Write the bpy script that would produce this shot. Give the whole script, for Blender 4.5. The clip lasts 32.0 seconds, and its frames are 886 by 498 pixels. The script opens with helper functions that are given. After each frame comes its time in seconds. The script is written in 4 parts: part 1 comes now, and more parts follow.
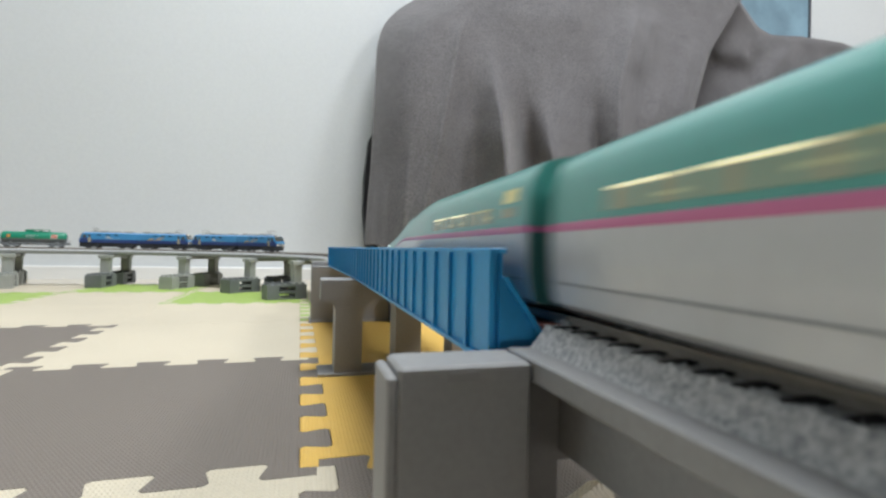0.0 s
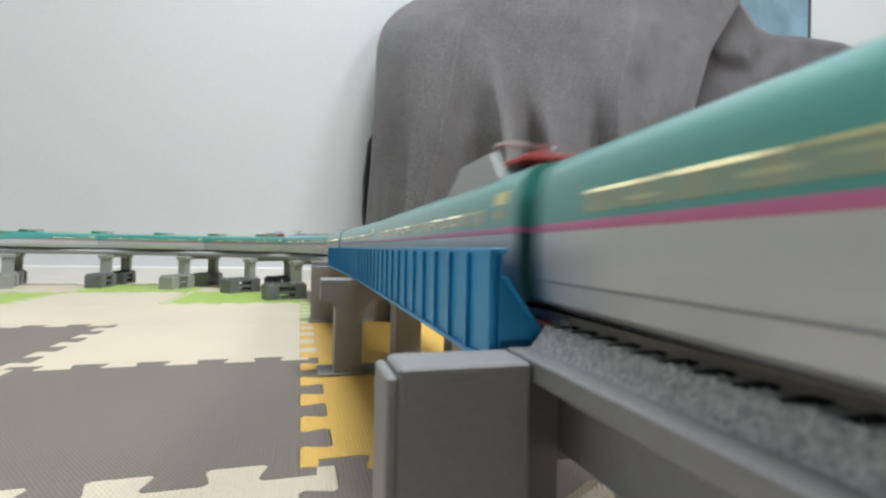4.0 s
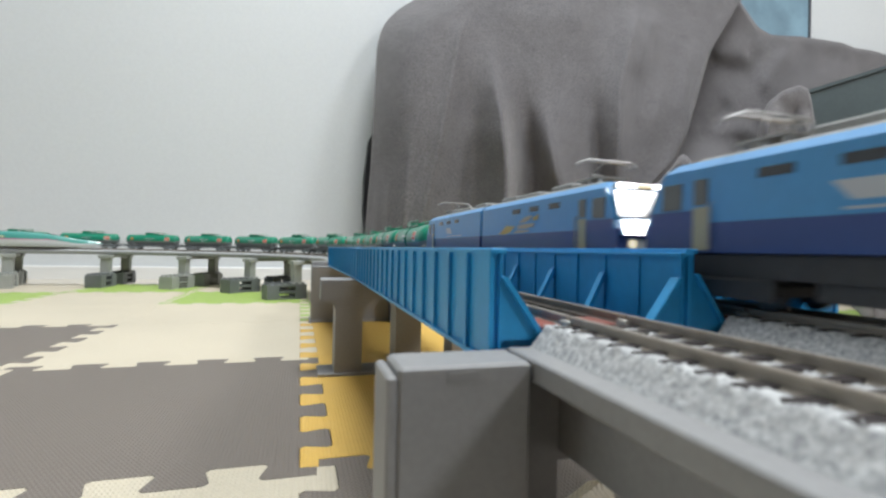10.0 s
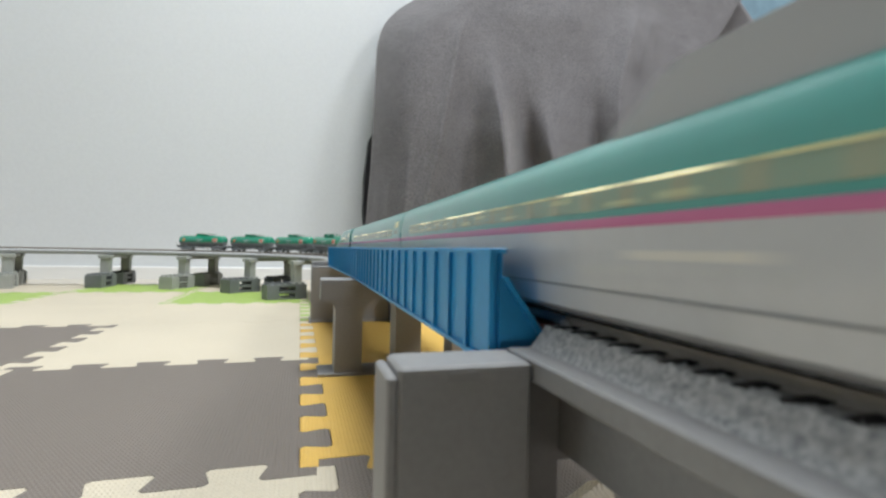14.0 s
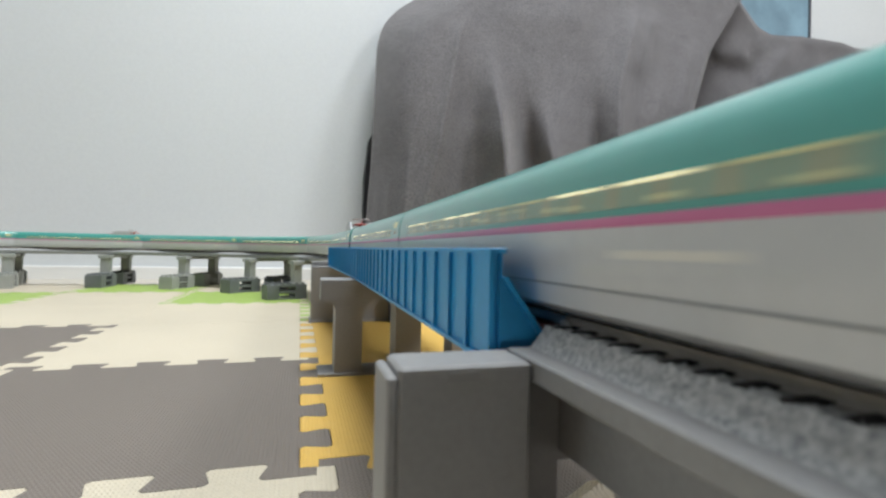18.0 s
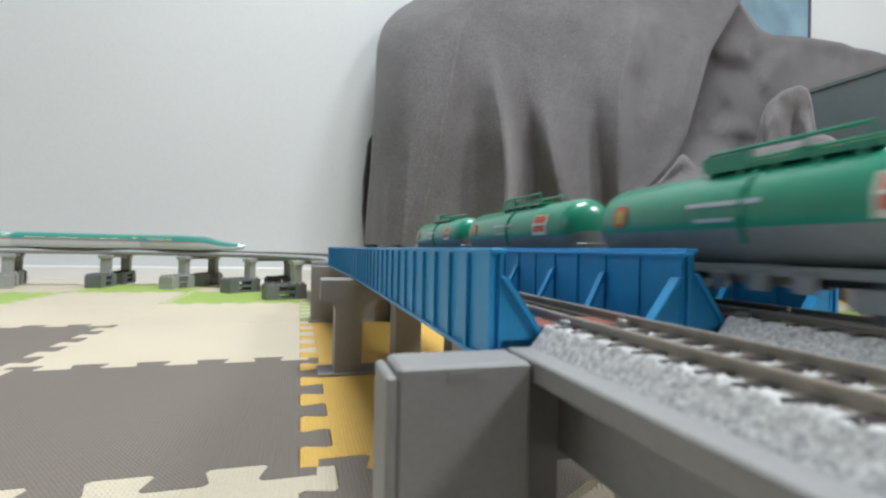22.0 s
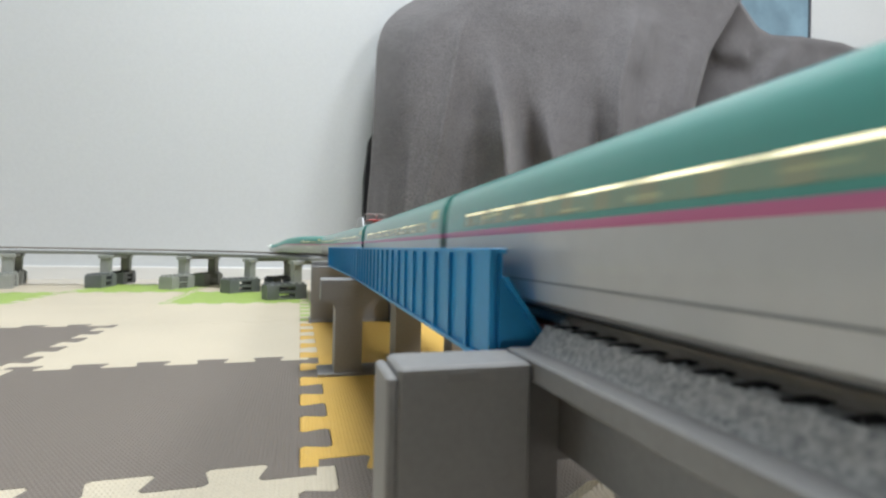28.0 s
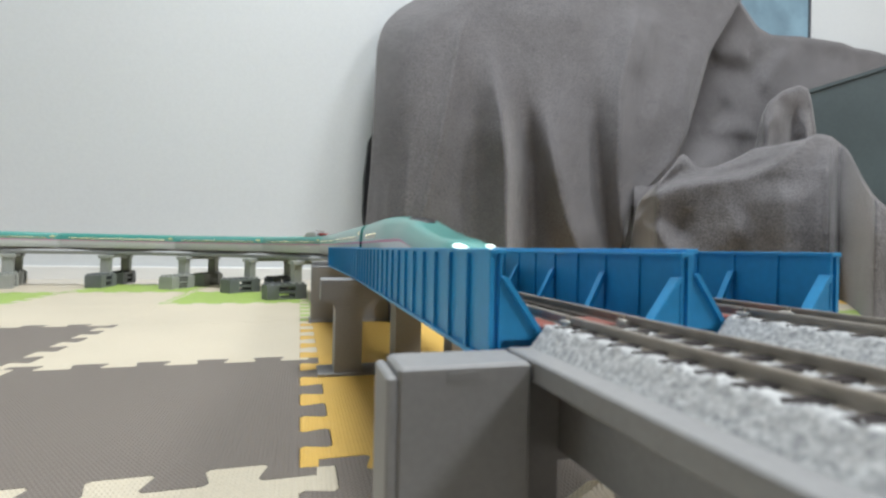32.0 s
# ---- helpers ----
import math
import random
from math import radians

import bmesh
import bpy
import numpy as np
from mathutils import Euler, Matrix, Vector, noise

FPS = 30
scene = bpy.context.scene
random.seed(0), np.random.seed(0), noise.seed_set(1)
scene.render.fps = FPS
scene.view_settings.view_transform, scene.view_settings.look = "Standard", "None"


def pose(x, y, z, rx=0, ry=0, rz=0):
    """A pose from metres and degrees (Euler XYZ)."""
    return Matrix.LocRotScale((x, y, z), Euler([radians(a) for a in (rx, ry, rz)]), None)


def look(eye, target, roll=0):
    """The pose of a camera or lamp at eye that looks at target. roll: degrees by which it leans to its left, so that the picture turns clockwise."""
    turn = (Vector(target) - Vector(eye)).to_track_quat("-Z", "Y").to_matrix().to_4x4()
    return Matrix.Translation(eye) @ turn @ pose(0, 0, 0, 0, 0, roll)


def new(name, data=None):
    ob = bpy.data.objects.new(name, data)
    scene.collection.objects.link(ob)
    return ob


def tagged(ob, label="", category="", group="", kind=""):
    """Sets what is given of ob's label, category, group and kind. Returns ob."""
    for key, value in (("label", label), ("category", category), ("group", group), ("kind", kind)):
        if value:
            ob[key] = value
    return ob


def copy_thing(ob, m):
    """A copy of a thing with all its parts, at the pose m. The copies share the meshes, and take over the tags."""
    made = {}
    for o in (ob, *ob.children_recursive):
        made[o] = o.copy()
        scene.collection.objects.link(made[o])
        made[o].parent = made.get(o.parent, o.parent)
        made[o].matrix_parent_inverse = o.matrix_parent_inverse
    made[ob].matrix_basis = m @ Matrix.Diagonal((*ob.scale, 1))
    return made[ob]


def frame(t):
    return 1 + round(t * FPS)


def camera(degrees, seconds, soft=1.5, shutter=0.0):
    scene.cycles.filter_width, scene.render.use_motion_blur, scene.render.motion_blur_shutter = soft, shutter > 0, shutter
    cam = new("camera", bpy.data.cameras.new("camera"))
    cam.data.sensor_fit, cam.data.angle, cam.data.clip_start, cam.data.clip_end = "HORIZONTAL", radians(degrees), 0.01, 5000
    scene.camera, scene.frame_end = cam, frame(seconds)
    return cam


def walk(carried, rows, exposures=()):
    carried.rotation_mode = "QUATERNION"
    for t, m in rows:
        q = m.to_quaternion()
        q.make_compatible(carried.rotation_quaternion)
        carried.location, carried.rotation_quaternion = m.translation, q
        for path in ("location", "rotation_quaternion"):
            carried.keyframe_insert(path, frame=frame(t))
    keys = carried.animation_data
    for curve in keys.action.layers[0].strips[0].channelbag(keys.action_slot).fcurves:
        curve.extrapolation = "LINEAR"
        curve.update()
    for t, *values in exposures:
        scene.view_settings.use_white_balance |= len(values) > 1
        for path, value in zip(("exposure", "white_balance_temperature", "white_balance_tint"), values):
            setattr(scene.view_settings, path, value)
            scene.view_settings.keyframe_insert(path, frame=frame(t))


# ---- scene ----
# Camera standing still beside the model railway
cam = camera(84.4, 32.0, soft=2.4, shutter=0.6)


def eye_pose(yaw, pitch, roll, x, y, z):
    a, b = radians(yaw), radians(pitch)
    way = Vector((-math.sin(a) * math.cos(b), math.cos(a) * math.cos(b), math.sin(b)))
    e = Vector((x, y, z))
    return look(e, e + way, roll)


EYE = eye_pose(-16.303, 0.13, 1.2, -0.00638, -0.30023, 0.06539)
cam.data.dof.use_dof, cam.data.dof.focus_distance, cam.data.dof.aperture_fstop = True, 0.24, 36.0
walk(cam, [(0.0, EYE), (32.0, EYE)])

# World and lights: a west fill light in an added window, two ceiling lamps
world = bpy.data.worlds.new("world")
scene.world = world
world.use_nodes = True
wn = world.node_tree
sky = wn.nodes.new("ShaderNodeTexSky")
sky.sky_type, sky.sun_disc = "NISHITA", False
sky.sun_elevation, sky.sun_rotation = radians(40), radians(150)
wn.links.new(sky.outputs[0], wn.nodes["Background"].inputs[0])
wn.nodes["Background"].inputs[1].default_value = 0.1


def area(name, place, target, w, h, power, colour):
    d = bpy.data.lights.new(name, "AREA")
    d.shape, d.size, d.size_y, d.energy, d.color = "RECTANGLE", w, h, power, colour
    ob = new(name, d)
    ob.matrix_world = look(place, target)
    return ob


area("ceiling_lamp_light", (0.35, -0.25, 2.34), (0.35, -0.25, 0), 0.8, 0.8, 61, (0.89, 0.95, 1.0))
area("second_lamp_light", (2.1, -1.75, 2.34), (2.1, -1.75, 0), 0.7, 0.6, 72, (0.91, 0.955, 1.0))
# added fill for the west-facing sides; its source is out of view
area("west_fill_light", (-2.61, 0.05, 1.2), (0.0, 0.05, 0.1), 1.3, 1.2, 8, (0.80, 0.93, 1.0))
scene.view_settings.exposure = 0.0

# ---- materials ----
MATS = {}


def mat(name, colour, rough=0.5, metal=0.0, grain=0.0, grain_scale=400.0, stain=0.0, stain_scale=12.0, bump=0.0, bump_scale=900.0,
        coat=0.0, emit=0.0, alpha=1.0, vary=0.0, sheen=0.0, spec=0.5):
    if name in MATS:
        return MATS[name]
    m = bpy.data.materials.new(name)
    m.use_nodes = True
    nt = m.node_tree
    b = nt.nodes["Principled BSDF"]
    N = lambda k: nt.nodes.new("ShaderNode" + k)
    L = nt.links.new
    col = (*colour, 1)
    b.inputs["Base Color"].default_value = col
    b.inputs["Roughness"].default_value = rough
    b.inputs["Metallic"].default_value = metal
    b.inputs["Coat Weight"].default_value = coat
    b.inputs["Sheen Weight"].default_value = sheen
    b.inputs["Specular IOR Level"].default_value = spec
    if emit:
        b.inputs["Emission Color"].default_value = col
        b.inputs["Emission Strength"].default_value = emit
    geo = N("NewGeometry")
    last = None
    for amount, scale in ((grain, grain_scale), (stain, stain_scale)):
        if amount:
            t = N("TexNoise")
            t.inputs["Scale"].default_value, t.inputs["Detail"].default_value = scale, 5
            L(geo.outputs["Position"], t.inputs["Vector"])
            r = N("MapRange")
            r.inputs["From Min"].default_value, r.inputs["From Max"].default_value = 0.3, 0.7
            r.inputs["To Min"].default_value, r.inputs["To Max"].default_value = 1 - amount, 1 + amount
            L(t.outputs[0], r.inputs["Value"])
            x = N("MixRGB")
            x.blend_type = "MULTIPLY"
            x.inputs[0].default_value = 1
            x.inputs[1].default_value = col
            if last:
                L(last, x.inputs[1])
            L(r.outputs[0], x.inputs[2])
            last = x.outputs[0]
    if vary:
        o = N("ObjectInfo")
        r = N("MapRange")
        r.inputs["To Min"].default_value, r.inputs["To Max"].default_value = 1 - vary, 1 + vary
        L(o.outputs["Random"], r.inputs["Value"])
        x = N("MixRGB")
        x.blend_type = "MULTIPLY"
        x.inputs[0].default_value = 1
        x.inputs[1].default_value = col
        if last:
            L(last, x.inputs[1])
        L(r.outputs[0], x.inputs[2])
        last = x.outputs[0]
    if last:
        L(last, b.inputs["Base Color"])
    if bump:
        t = N("TexNoise")
        t.inputs["Scale"].default_value, t.inputs["Detail"].default_value = bump_scale, 4
        L(geo.outputs["Position"], t.inputs["Vector"])
        k = N("Bump")
        k.inputs["Strength"].default_value, k.inputs["Distance"].default_value = bump, 0.5 / bump_scale
        L(t.outputs[0], k.inputs["Height"])
        L(k.outputs[0], b.inputs["Normal"])
    MATS[name] = m
    return m


GREY = mat("grey_plastic", (0.28, 0.276, 0.274), 0.5, grain=0.05, grain_scale=900, stain=0.06, stain_scale=30, bump=0.08, bump_scale=1500)
LIGHTGREY = mat("light_grey_plastic", (0.34, 0.35, 0.325), 0.5, grain=0.05, grain_scale=900, stain=0.05, stain_scale=30)
BLOCKGREY = mat("dark_grey_block", (0.15, 0.16, 0.165), 0.5, grain=0.05, stain=0.08, stain_scale=40)
BLOCKDARK = mat("charcoal_block", (0.07, 0.075, 0.08), 0.5, grain=0.05, stain=0.08, stain_scale=40)
BLUE = mat("blue_girder_plastic", (0.02, 0.30, 0.62), 0.42, grain=0.05, grain_scale=700, stain=0.07, stain_scale=40, bump=0.06, bump_scale=1200)
RAIL = mat("brown_rail", (0.31, 0.27, 0.225), 0.42, metal=0.2, grain=0.12, stain=0.15, stain_scale=60)
TIE = mat("dark_tie", (0.04, 0.034, 0.033), 0.85, grain=0.15, stain=0.15, spec=0.15)
RED = mat("red_oxide_tie_plate", (0.26, 0.075, 0.055), 0.6, grain=0.1)
JOINER = mat("pale_rail_joiner", (0.55, 0.53, 0.48), 0.5, grain=0.08)
DECK = mat("dark_deck", (0.06, 0.06, 0.06), 0.6, grain=0.1)
WHITE_WALL = mat("white_wallpaper", (0.67, 0.69, 0.70), 0.75, grain=0.02, grain_scale=180, stain=0.02, stain_scale=2.0, bump=0.25, bump_scale=350)
TRIM = mat("white_trim", (0.8, 0.79, 0.76), 0.45, stain=0.02)
# for the walls out of view, dark to weaken their bounced light
SIDE_WALL = mat("bounce_cutting_brown", (0.15, 0.13, 0.115), 0.8, grain=0.02, stain=0.05, stain_scale=2.0)
CEIL = mat("ceiling_white", (0.62, 0.62, 0.61), 0.8, stain=0.02)
FLOORM = mat("pale_floor", (0.62, 0.56, 0.47), 0.5, grain=0.06, grain_scale=60, stain=0.06, stain_scale=8)
WHEEL = mat("dark_wheel_metal", (0.12, 0.12, 0.125), 0.4, metal=0.6)
UNDER = mat("black_underframe", (0.042, 0.042, 0.044), 0.6, grain=0.1)


def ballast_material():
    m = bpy.data.materials.new("grey_ballast")
    m.use_nodes = True
    nt = m.node_tree
    b = nt.nodes["Principled BSDF"]
    N = lambda k: nt.nodes.new("ShaderNode" + k)
    L = nt.links.new
    geo, v, n, r, k = N("NewGeometry"), N("TexVoronoi"), N("TexNoise"), N("ValToRGB"), N("Bump")
    v.inputs["Scale"].default_value = 2000
    n.inputs["Scale"].default_value, n.inputs["Detail"].default_value = 1300, 4
    L(geo.outputs["Position"], v.inputs["Vector"])
    L(geo.outputs["Position"], n.inputs["Vector"])
    mx = N("MixRGB")
    mx.blend_type, mx.inputs[0].default_value = "MIX", 0.75
    L(v.outputs["Color"], mx.inputs[1])
    L(n.outputs[0], mx.inputs[2])
    r.color_ramp.elements[0].color, r.color_ramp.elements[0].position = (0.29, 0.29, 0.295, 1), 0.33
    r.color_ramp.elements[1].color, r.color_ramp.elements[1].position = (0.56, 0.56, 0.55, 1), 0.66
    L(mx.outputs[0], r.inputs[0])
    L(r.outputs[0], b.inputs["Base Color"])
    k.inputs["Strength"].default_value, k.inputs["Distance"].default_value = 0.35, 0.0004
    L(n.outputs[0], k.inputs["Height"])
    L(k.outputs[0], b.inputs["Normal"])
    b.inputs["Roughness"].default_value = 0.85
    return m


BALLAST = ballast_material()


def foam_material(name, colour):
    """EVA foam with a fine ribbed tread, two crossing sets of shallow ridges."""
    m = mat(name, colour, 0.5, grain=0.04, grain_scale=500, stain=0.05, stain_scale=9, vary=0.03)
    nt = m.node_tree
    N = lambda k: nt.nodes.new("ShaderNode" + k)
    L = nt.links.new
    geo = N("NewGeometry")
    sep = N("SeparateXYZ")
    L(geo.outputs["Position"], sep.inputs[0])

    def wave(axis, pitch):
        a = N("Math")
        a.operation = "MULTIPLY"
        a.inputs[1].default_value = 2 * math.pi / pitch
        L(sep.outputs[axis], a.inputs[0])
        s = N("Math")
        s.operation = "SINE"
        L(a.outputs[0], s.inputs[0])
        return s

    a, b2 = wave(0, 0.0013), wave(1, 0.0019)
    mul = N("Math")
    mul.operation = "MULTIPLY"
    L(a.outputs[0], mul.inputs[0])
    L(b2.outputs[0], mul.inputs[1])
    add = N("Math")
    add.operation = "MULTIPLY_ADD"
    L(a.outputs[0], add.inputs[0])
    add.inputs[1].default_value = 0.7
    L(mul.outputs[0], add.inputs[2])
    k = N("Bump")
    k.inputs["Strength"].default_value, k.inputs["Distance"].default_value = 0.8, 0.00012
    L(add.outputs[0], k.inputs["Height"])
    L(k.outputs[0], nt.nodes["Principled BSDF"].inputs["Normal"])
    return m


FOAM = {
    "b": foam_material("brown_foam", (0.19, 0.158, 0.133)),
    "c": foam_material("cream_foam", (0.645, 0.565, 0.43)),
    "y": foam_material("yellow_foam", (0.76, 0.47, 0.105)),
    "g": foam_material("lime_foam", (0.38, 0.52, 0.12)),
}


def fleece_material():
    m = mat("grey_fleece", (0.138, 0.13, 0.134), 0.95, grain=0.3, grain_scale=330, stain=0.07, stain_scale=22, bump=1.0, bump_scale=330, sheen=0.5)
    b = m.node_tree.nodes["Principled BSDF"]
    b.inputs["Sheen Roughness"].default_value = 0.35
    b.inputs["Sheen Tint"].default_value = (0.75, 0.72, 0.72, 1)
    return m


FLEECE = fleece_material()

# ---- mesh helpers; lengths in millimetres ----
MM = 0.001


class Mesh:
    def __init__(self):
        self.v, self.f = [], []

    def add(self, verts, faces):
        k = len(self.v)
        self.v += [tuple(a) for a in verts]
        self.f += [tuple(i + k for i in f) for f in faces]
        return self

    def box(self, x0, x1, y0, y1, z0, z1, c=0.0):
        """A box; c: width of a chamfer along its vertical and upper edges."""
        if not c:
            v = [(x, y, z) for z in (z0, z1) for x, y in ((x0, y0), (x1, y0), (x1, y1), (x0, y1))]
            return self.add(v, [(3, 2, 1, 0), (4, 5, 6, 7), (0, 1, 5, 4), (1, 2, 6, 5), (2, 3, 7, 6), (3, 0, 4, 7)])

        def ring(d, e, z):
            return [(x0 + d + e, y0 + d, z), (x1 - d - e, y0 + d, z), (x1 - d, y0 + d + e, z), (x1 - d, y1 - d - e, z),
                    (x1 - d - e, y1 - d, z), (x0 + d + e, y1 - d, z), (x0 + d, y1 - d - e, z), (x0 + d, y0 + d + e, z)]
        v = ring(0, c, z0) + ring(0, c, z1 - c) + ring(c, c * 0.6, z1)
        f = [tuple(range(7, -1, -1)), tuple(range(16, 24))]
        for a in (0, 8):
            f += [(a + i, a + (i + 1) % 8, a + 8 + (i + 1) % 8, a + 8 + i) for i in range(8)]
        return self.add(v, f)

    def prism(self, pts, a, b, axis="y"):
        """A closed outline of (u, w) pairs pushed from a to b along an axis; u, w are the other two in order."""
        n = len(pts)
        put = {"y": lambda u, w, s: (u, s, w), "x": lambda u, w, s: (s, u, w), "z": lambda u, w, s: (u, w, s)}[axis]
        v = [put(u, w, a) for u, w in pts] + [put(u, w, b) for u, w in pts]
        f = [tuple(range(n)), tuple(range(2 * n - 1, n - 1, -1))]
        f += [((i + 1) % n, i, n + i, n + (i + 1) % n) for i in range(n)]
        return self.add(v, f)

    def loft(self, rings, closed=True, caps=True):
        n = len(rings[0])
        v = [p for r in rings for p in r]
        f = []
        for k in range(len(rings) - 1):
            for i in range(n if closed else n - 1):
                j = (i + 1) % n
                f.append((k * n + i, k * n + j, (k + 1) * n + j, (k + 1) * n + i))
        if caps:
            f.append(tuple(range(n - 1, -1, -1)))
            f.append(tuple((len(rings) - 1) * n + i for i in range(n)))
        return self.add(v, f)

    def tube(self, pts, r, n=8):
        """A round bar along a line of points."""
        rings = []
        pts = [Vector(p) for p in pts]
        for i, p in enumerate(pts):
            d = (pts[min(i + 1, len(pts) - 1)] - pts[max(i - 1, 0)]).normalized()
            u = d.orthogonal().normalized() if abs(d.z) > 0.9 else d.cross(Vector((0, 0, 1))).normalized()
            w = d.cross(u)
            rings.append([tuple(p + u * r * math.cos(2 * math.pi * k / n) + w * r * math.sin(2 * math.pi * k / n)) for k in range(n)])
        return self.loft(rings)

    def move(self, m):
        self.v = [tuple(m @ Vector(p)) for p in self.v]
        return self

    def data(self, name, smooth=0.0):
        me = bpy.data.meshes.new(name)
        me.from_pydata([(x * MM, y * MM, z * MM) for x, y, z in self.v], [], self.f)
        bm = bmesh.new()
        bm.from_mesh(me)
        bmesh.ops.recalc_face_normals(bm, faces=bm.faces)
        bm.to_mesh(me)
        bm.free()
        if smooth:
            me.polygons.foreach_set("use_smooth", [True] * len(me.polygons))
            me.set_sharp_from_angle(angle=radians(smooth))
        return me


def part(name, mesh, material, parent=None, label="", smooth=0.0, place=None):
    me = mesh.data(name, smooth) if isinstance(mesh, Mesh) else mesh
    if not me.materials:
        me.materials.append(material)
    ob = new(name, me)
    if parent:
        ob.parent = parent
    if place is not None:
        ob.matrix_basis = place
    if label:
        ob["label"] = label
    return ob


def thing(name, label, category, group="", place=None, kind=""):
    ob = tagged(new(name), label, category, group, kind)
    ob.empty_display_size = 0.01
    if place is not None:
        ob.matrix_basis = place
    return ob


def at(x, y, z=0.0, turn=0.0):
    """A pose from millimetres and a heading in radians, anticlockwise."""
    return Matrix.Translation((x * MM, y * MM, z * MM)) @ Matrix.Rotation(turn, 4, "Z")


# ---- the line: a loop of two straights and two half circles ----
RADIUS, STRAIGHT, SPACING = 348.0, 535.0, 34.0
RAIL_TOP = 56.2
LOOP = 2 * STRAIGHT + 2 * math.pi * RADIUS
S0, S1 = -LOOP / 2 + 204.5, LOOP / 2 + 204.5
STEP = 2.0


def heading(s):
    if -63 <= s <= 472:
        if s < 0:
            return 0.0
        if s < 186:
            return -0.011
        if s < 372:
            return 0.022
        return 0.004
    if s > 472:
        return 0.004 + min(s - 472, math.pi * RADIUS) / RADIUS
    return -min(-63 - s, math.pi * RADIUS) / RADIUS


def build_line():
    pts = {0: (36.3, -237.0)}
    n1, n0 = int(S1 / STEP) + 40, int(S0 / STEP) - 40
    x, y = 36.3, -237.0
    for k in range(n1):
        a = heading((k + 0.5) * STEP)
        x, y = x - math.sin(a) * STEP, y + math.cos(a) * STEP
        pts[k + 1] = (x, y)
    x, y = 36.3, -237.0
    for k in range(0, n0, -1):
        a = heading((k - 0.5) * STEP)
        x, y = x + math.sin(a) * STEP, y - math.cos(a) * STEP
        pts[k - 1] = (x, y)
    return pts


LINE = build_line()


def on_line(s, off=0.0):
    """Place and heading at s mm along the inner track, off mm to its right; the outer track is bent nearer along the
    bridge to fit the camera's view.
    """
    s = (s - S0) % (S1 - S0) + S0
    if off == SPACING:
        off -= 3.0 * smooth01(s / 190) * smooth01((420 - s) / 230)
    k = math.floor(s / STEP)
    u = s / STEP - k
    (x0, y0), (x1, y1) = LINE[k], LINE[k + 1]
    a = math.atan2(-(x1 - x0), y1 - y0)
    return x0 + (x1 - x0) * u + off * math.cos(a), y0 + (y1 - y0) * u + off * math.sin(a), a


def track2_s(d):
    """Inner-track position of a point d mm along the outer track from the near bridge end."""
    k = (RADIUS + SPACING) / RADIUS
    arc = math.pi * (RADIUS + SPACING)
    full = 2 * STRAIGHT + 2 * arc
    d = (d + 700) % full - 700
    if d < -63:
        return -63 + (d + 63) / k
    if d <= 472:
        return d
    if d <= 472 + arc:
        return 472 + (d - 472) / k
    if d <= 472 + arc + STRAIGHT:
        return 472 + arc / k + (d - 472 - arc)
    return 472 + arc / k + STRAIGHT + (d - 472 - arc - STRAIGHT) / k


def sweep(mesh, outline, s0, s1, off, step):
    """Push an outline of (across, height) along the line."""
    n = max(1, math.ceil((s1 - s0) / step))
    rings = []
    for i in range(n + 1):
        s = s0 + (s1 - s0) * i / n
        x, y, a = on_line(s, off)
        rings.append([(x + u * math.cos(a), y + u * math.sin(a), w) for u, w in outline])
    return mesh.loft(rings)


def smooth01(t):
    t = min(1.0, max(0.0, t))
    return t * t * (3 - 2 * t)


# ---- room ----
def wall(name, x0, x1, y0, y1, z0, z1, material):
    ob = part(name, Mesh().box(x0, x1, y0, y1, z0, z1), material)
    return tagged(ob, kind="structure")


WALL_Y = 880
tagged(wall("floor", -2600, 3200, -3100, WALL_Y + 100, -60, -10, FLOORM), "pale wooden floor under the foam mats", "floor")
tagged(wall("wall_north", -2700, 3300, WALL_Y, WALL_Y + 100, -60, 2450, WHITE_WALL), "plain white papered room wall", "wall")
tagged(wall("wall_east", 3200, 3300, -3200, WALL_Y, -60, 2450, SIDE_WALL), "plain room wall out of view, darkened against bounced light", "wall")
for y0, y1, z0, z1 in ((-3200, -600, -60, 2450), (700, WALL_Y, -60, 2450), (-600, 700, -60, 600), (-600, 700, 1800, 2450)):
    tagged(wall("wall_west", -2700, -2600, y0, y1, z0, z1, SIDE_WALL), "plain room wall out of view, darkened against bounced light", "wall")
# unseen window, added to give the west fill light an opening
win = thing("window_1", "unseen window added around the west fill light", "window", kind="structure")
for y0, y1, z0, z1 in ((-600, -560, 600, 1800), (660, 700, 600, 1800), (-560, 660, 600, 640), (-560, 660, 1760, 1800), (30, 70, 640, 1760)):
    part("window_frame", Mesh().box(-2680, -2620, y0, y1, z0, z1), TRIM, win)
# unseen housings added above the two ceiling lamp lights
for x, y, w, d in ((350, -250, 420, 420), (2100, -1750, 370, 320)):
    lamp = thing("ceiling_light", "flat white lamp housing added out of view over the room", "lamp", "ceiling lamps")
    part("housing", Mesh().box(x - w, x + w, y - d, y + d, 2365, 2449, 8), TRIM, lamp)
    for a, b, c, e in ((-w, w, -d, -d + 15), (-w, w, d - 15, d), (-w, -w + 15, -d + 15, d - 15), (w - 15, w, -d + 15, d - 15)):
        part("rim", Mesh().box(x + a, x + b, y + c, y + e, 2335, 2364), TRIM, lamp)
tagged(wall("wall_south", -2700, 3300, -3200, -3100, -60, 2450, SIDE_WALL), "plain room wall out of view, darkened against bounced light", "wall")
tagged(wall("ceiling", -2700, 3300, -3200, WALL_Y + 100, 2450, 2500, CEIL), "plain white ceiling", "ceiling")
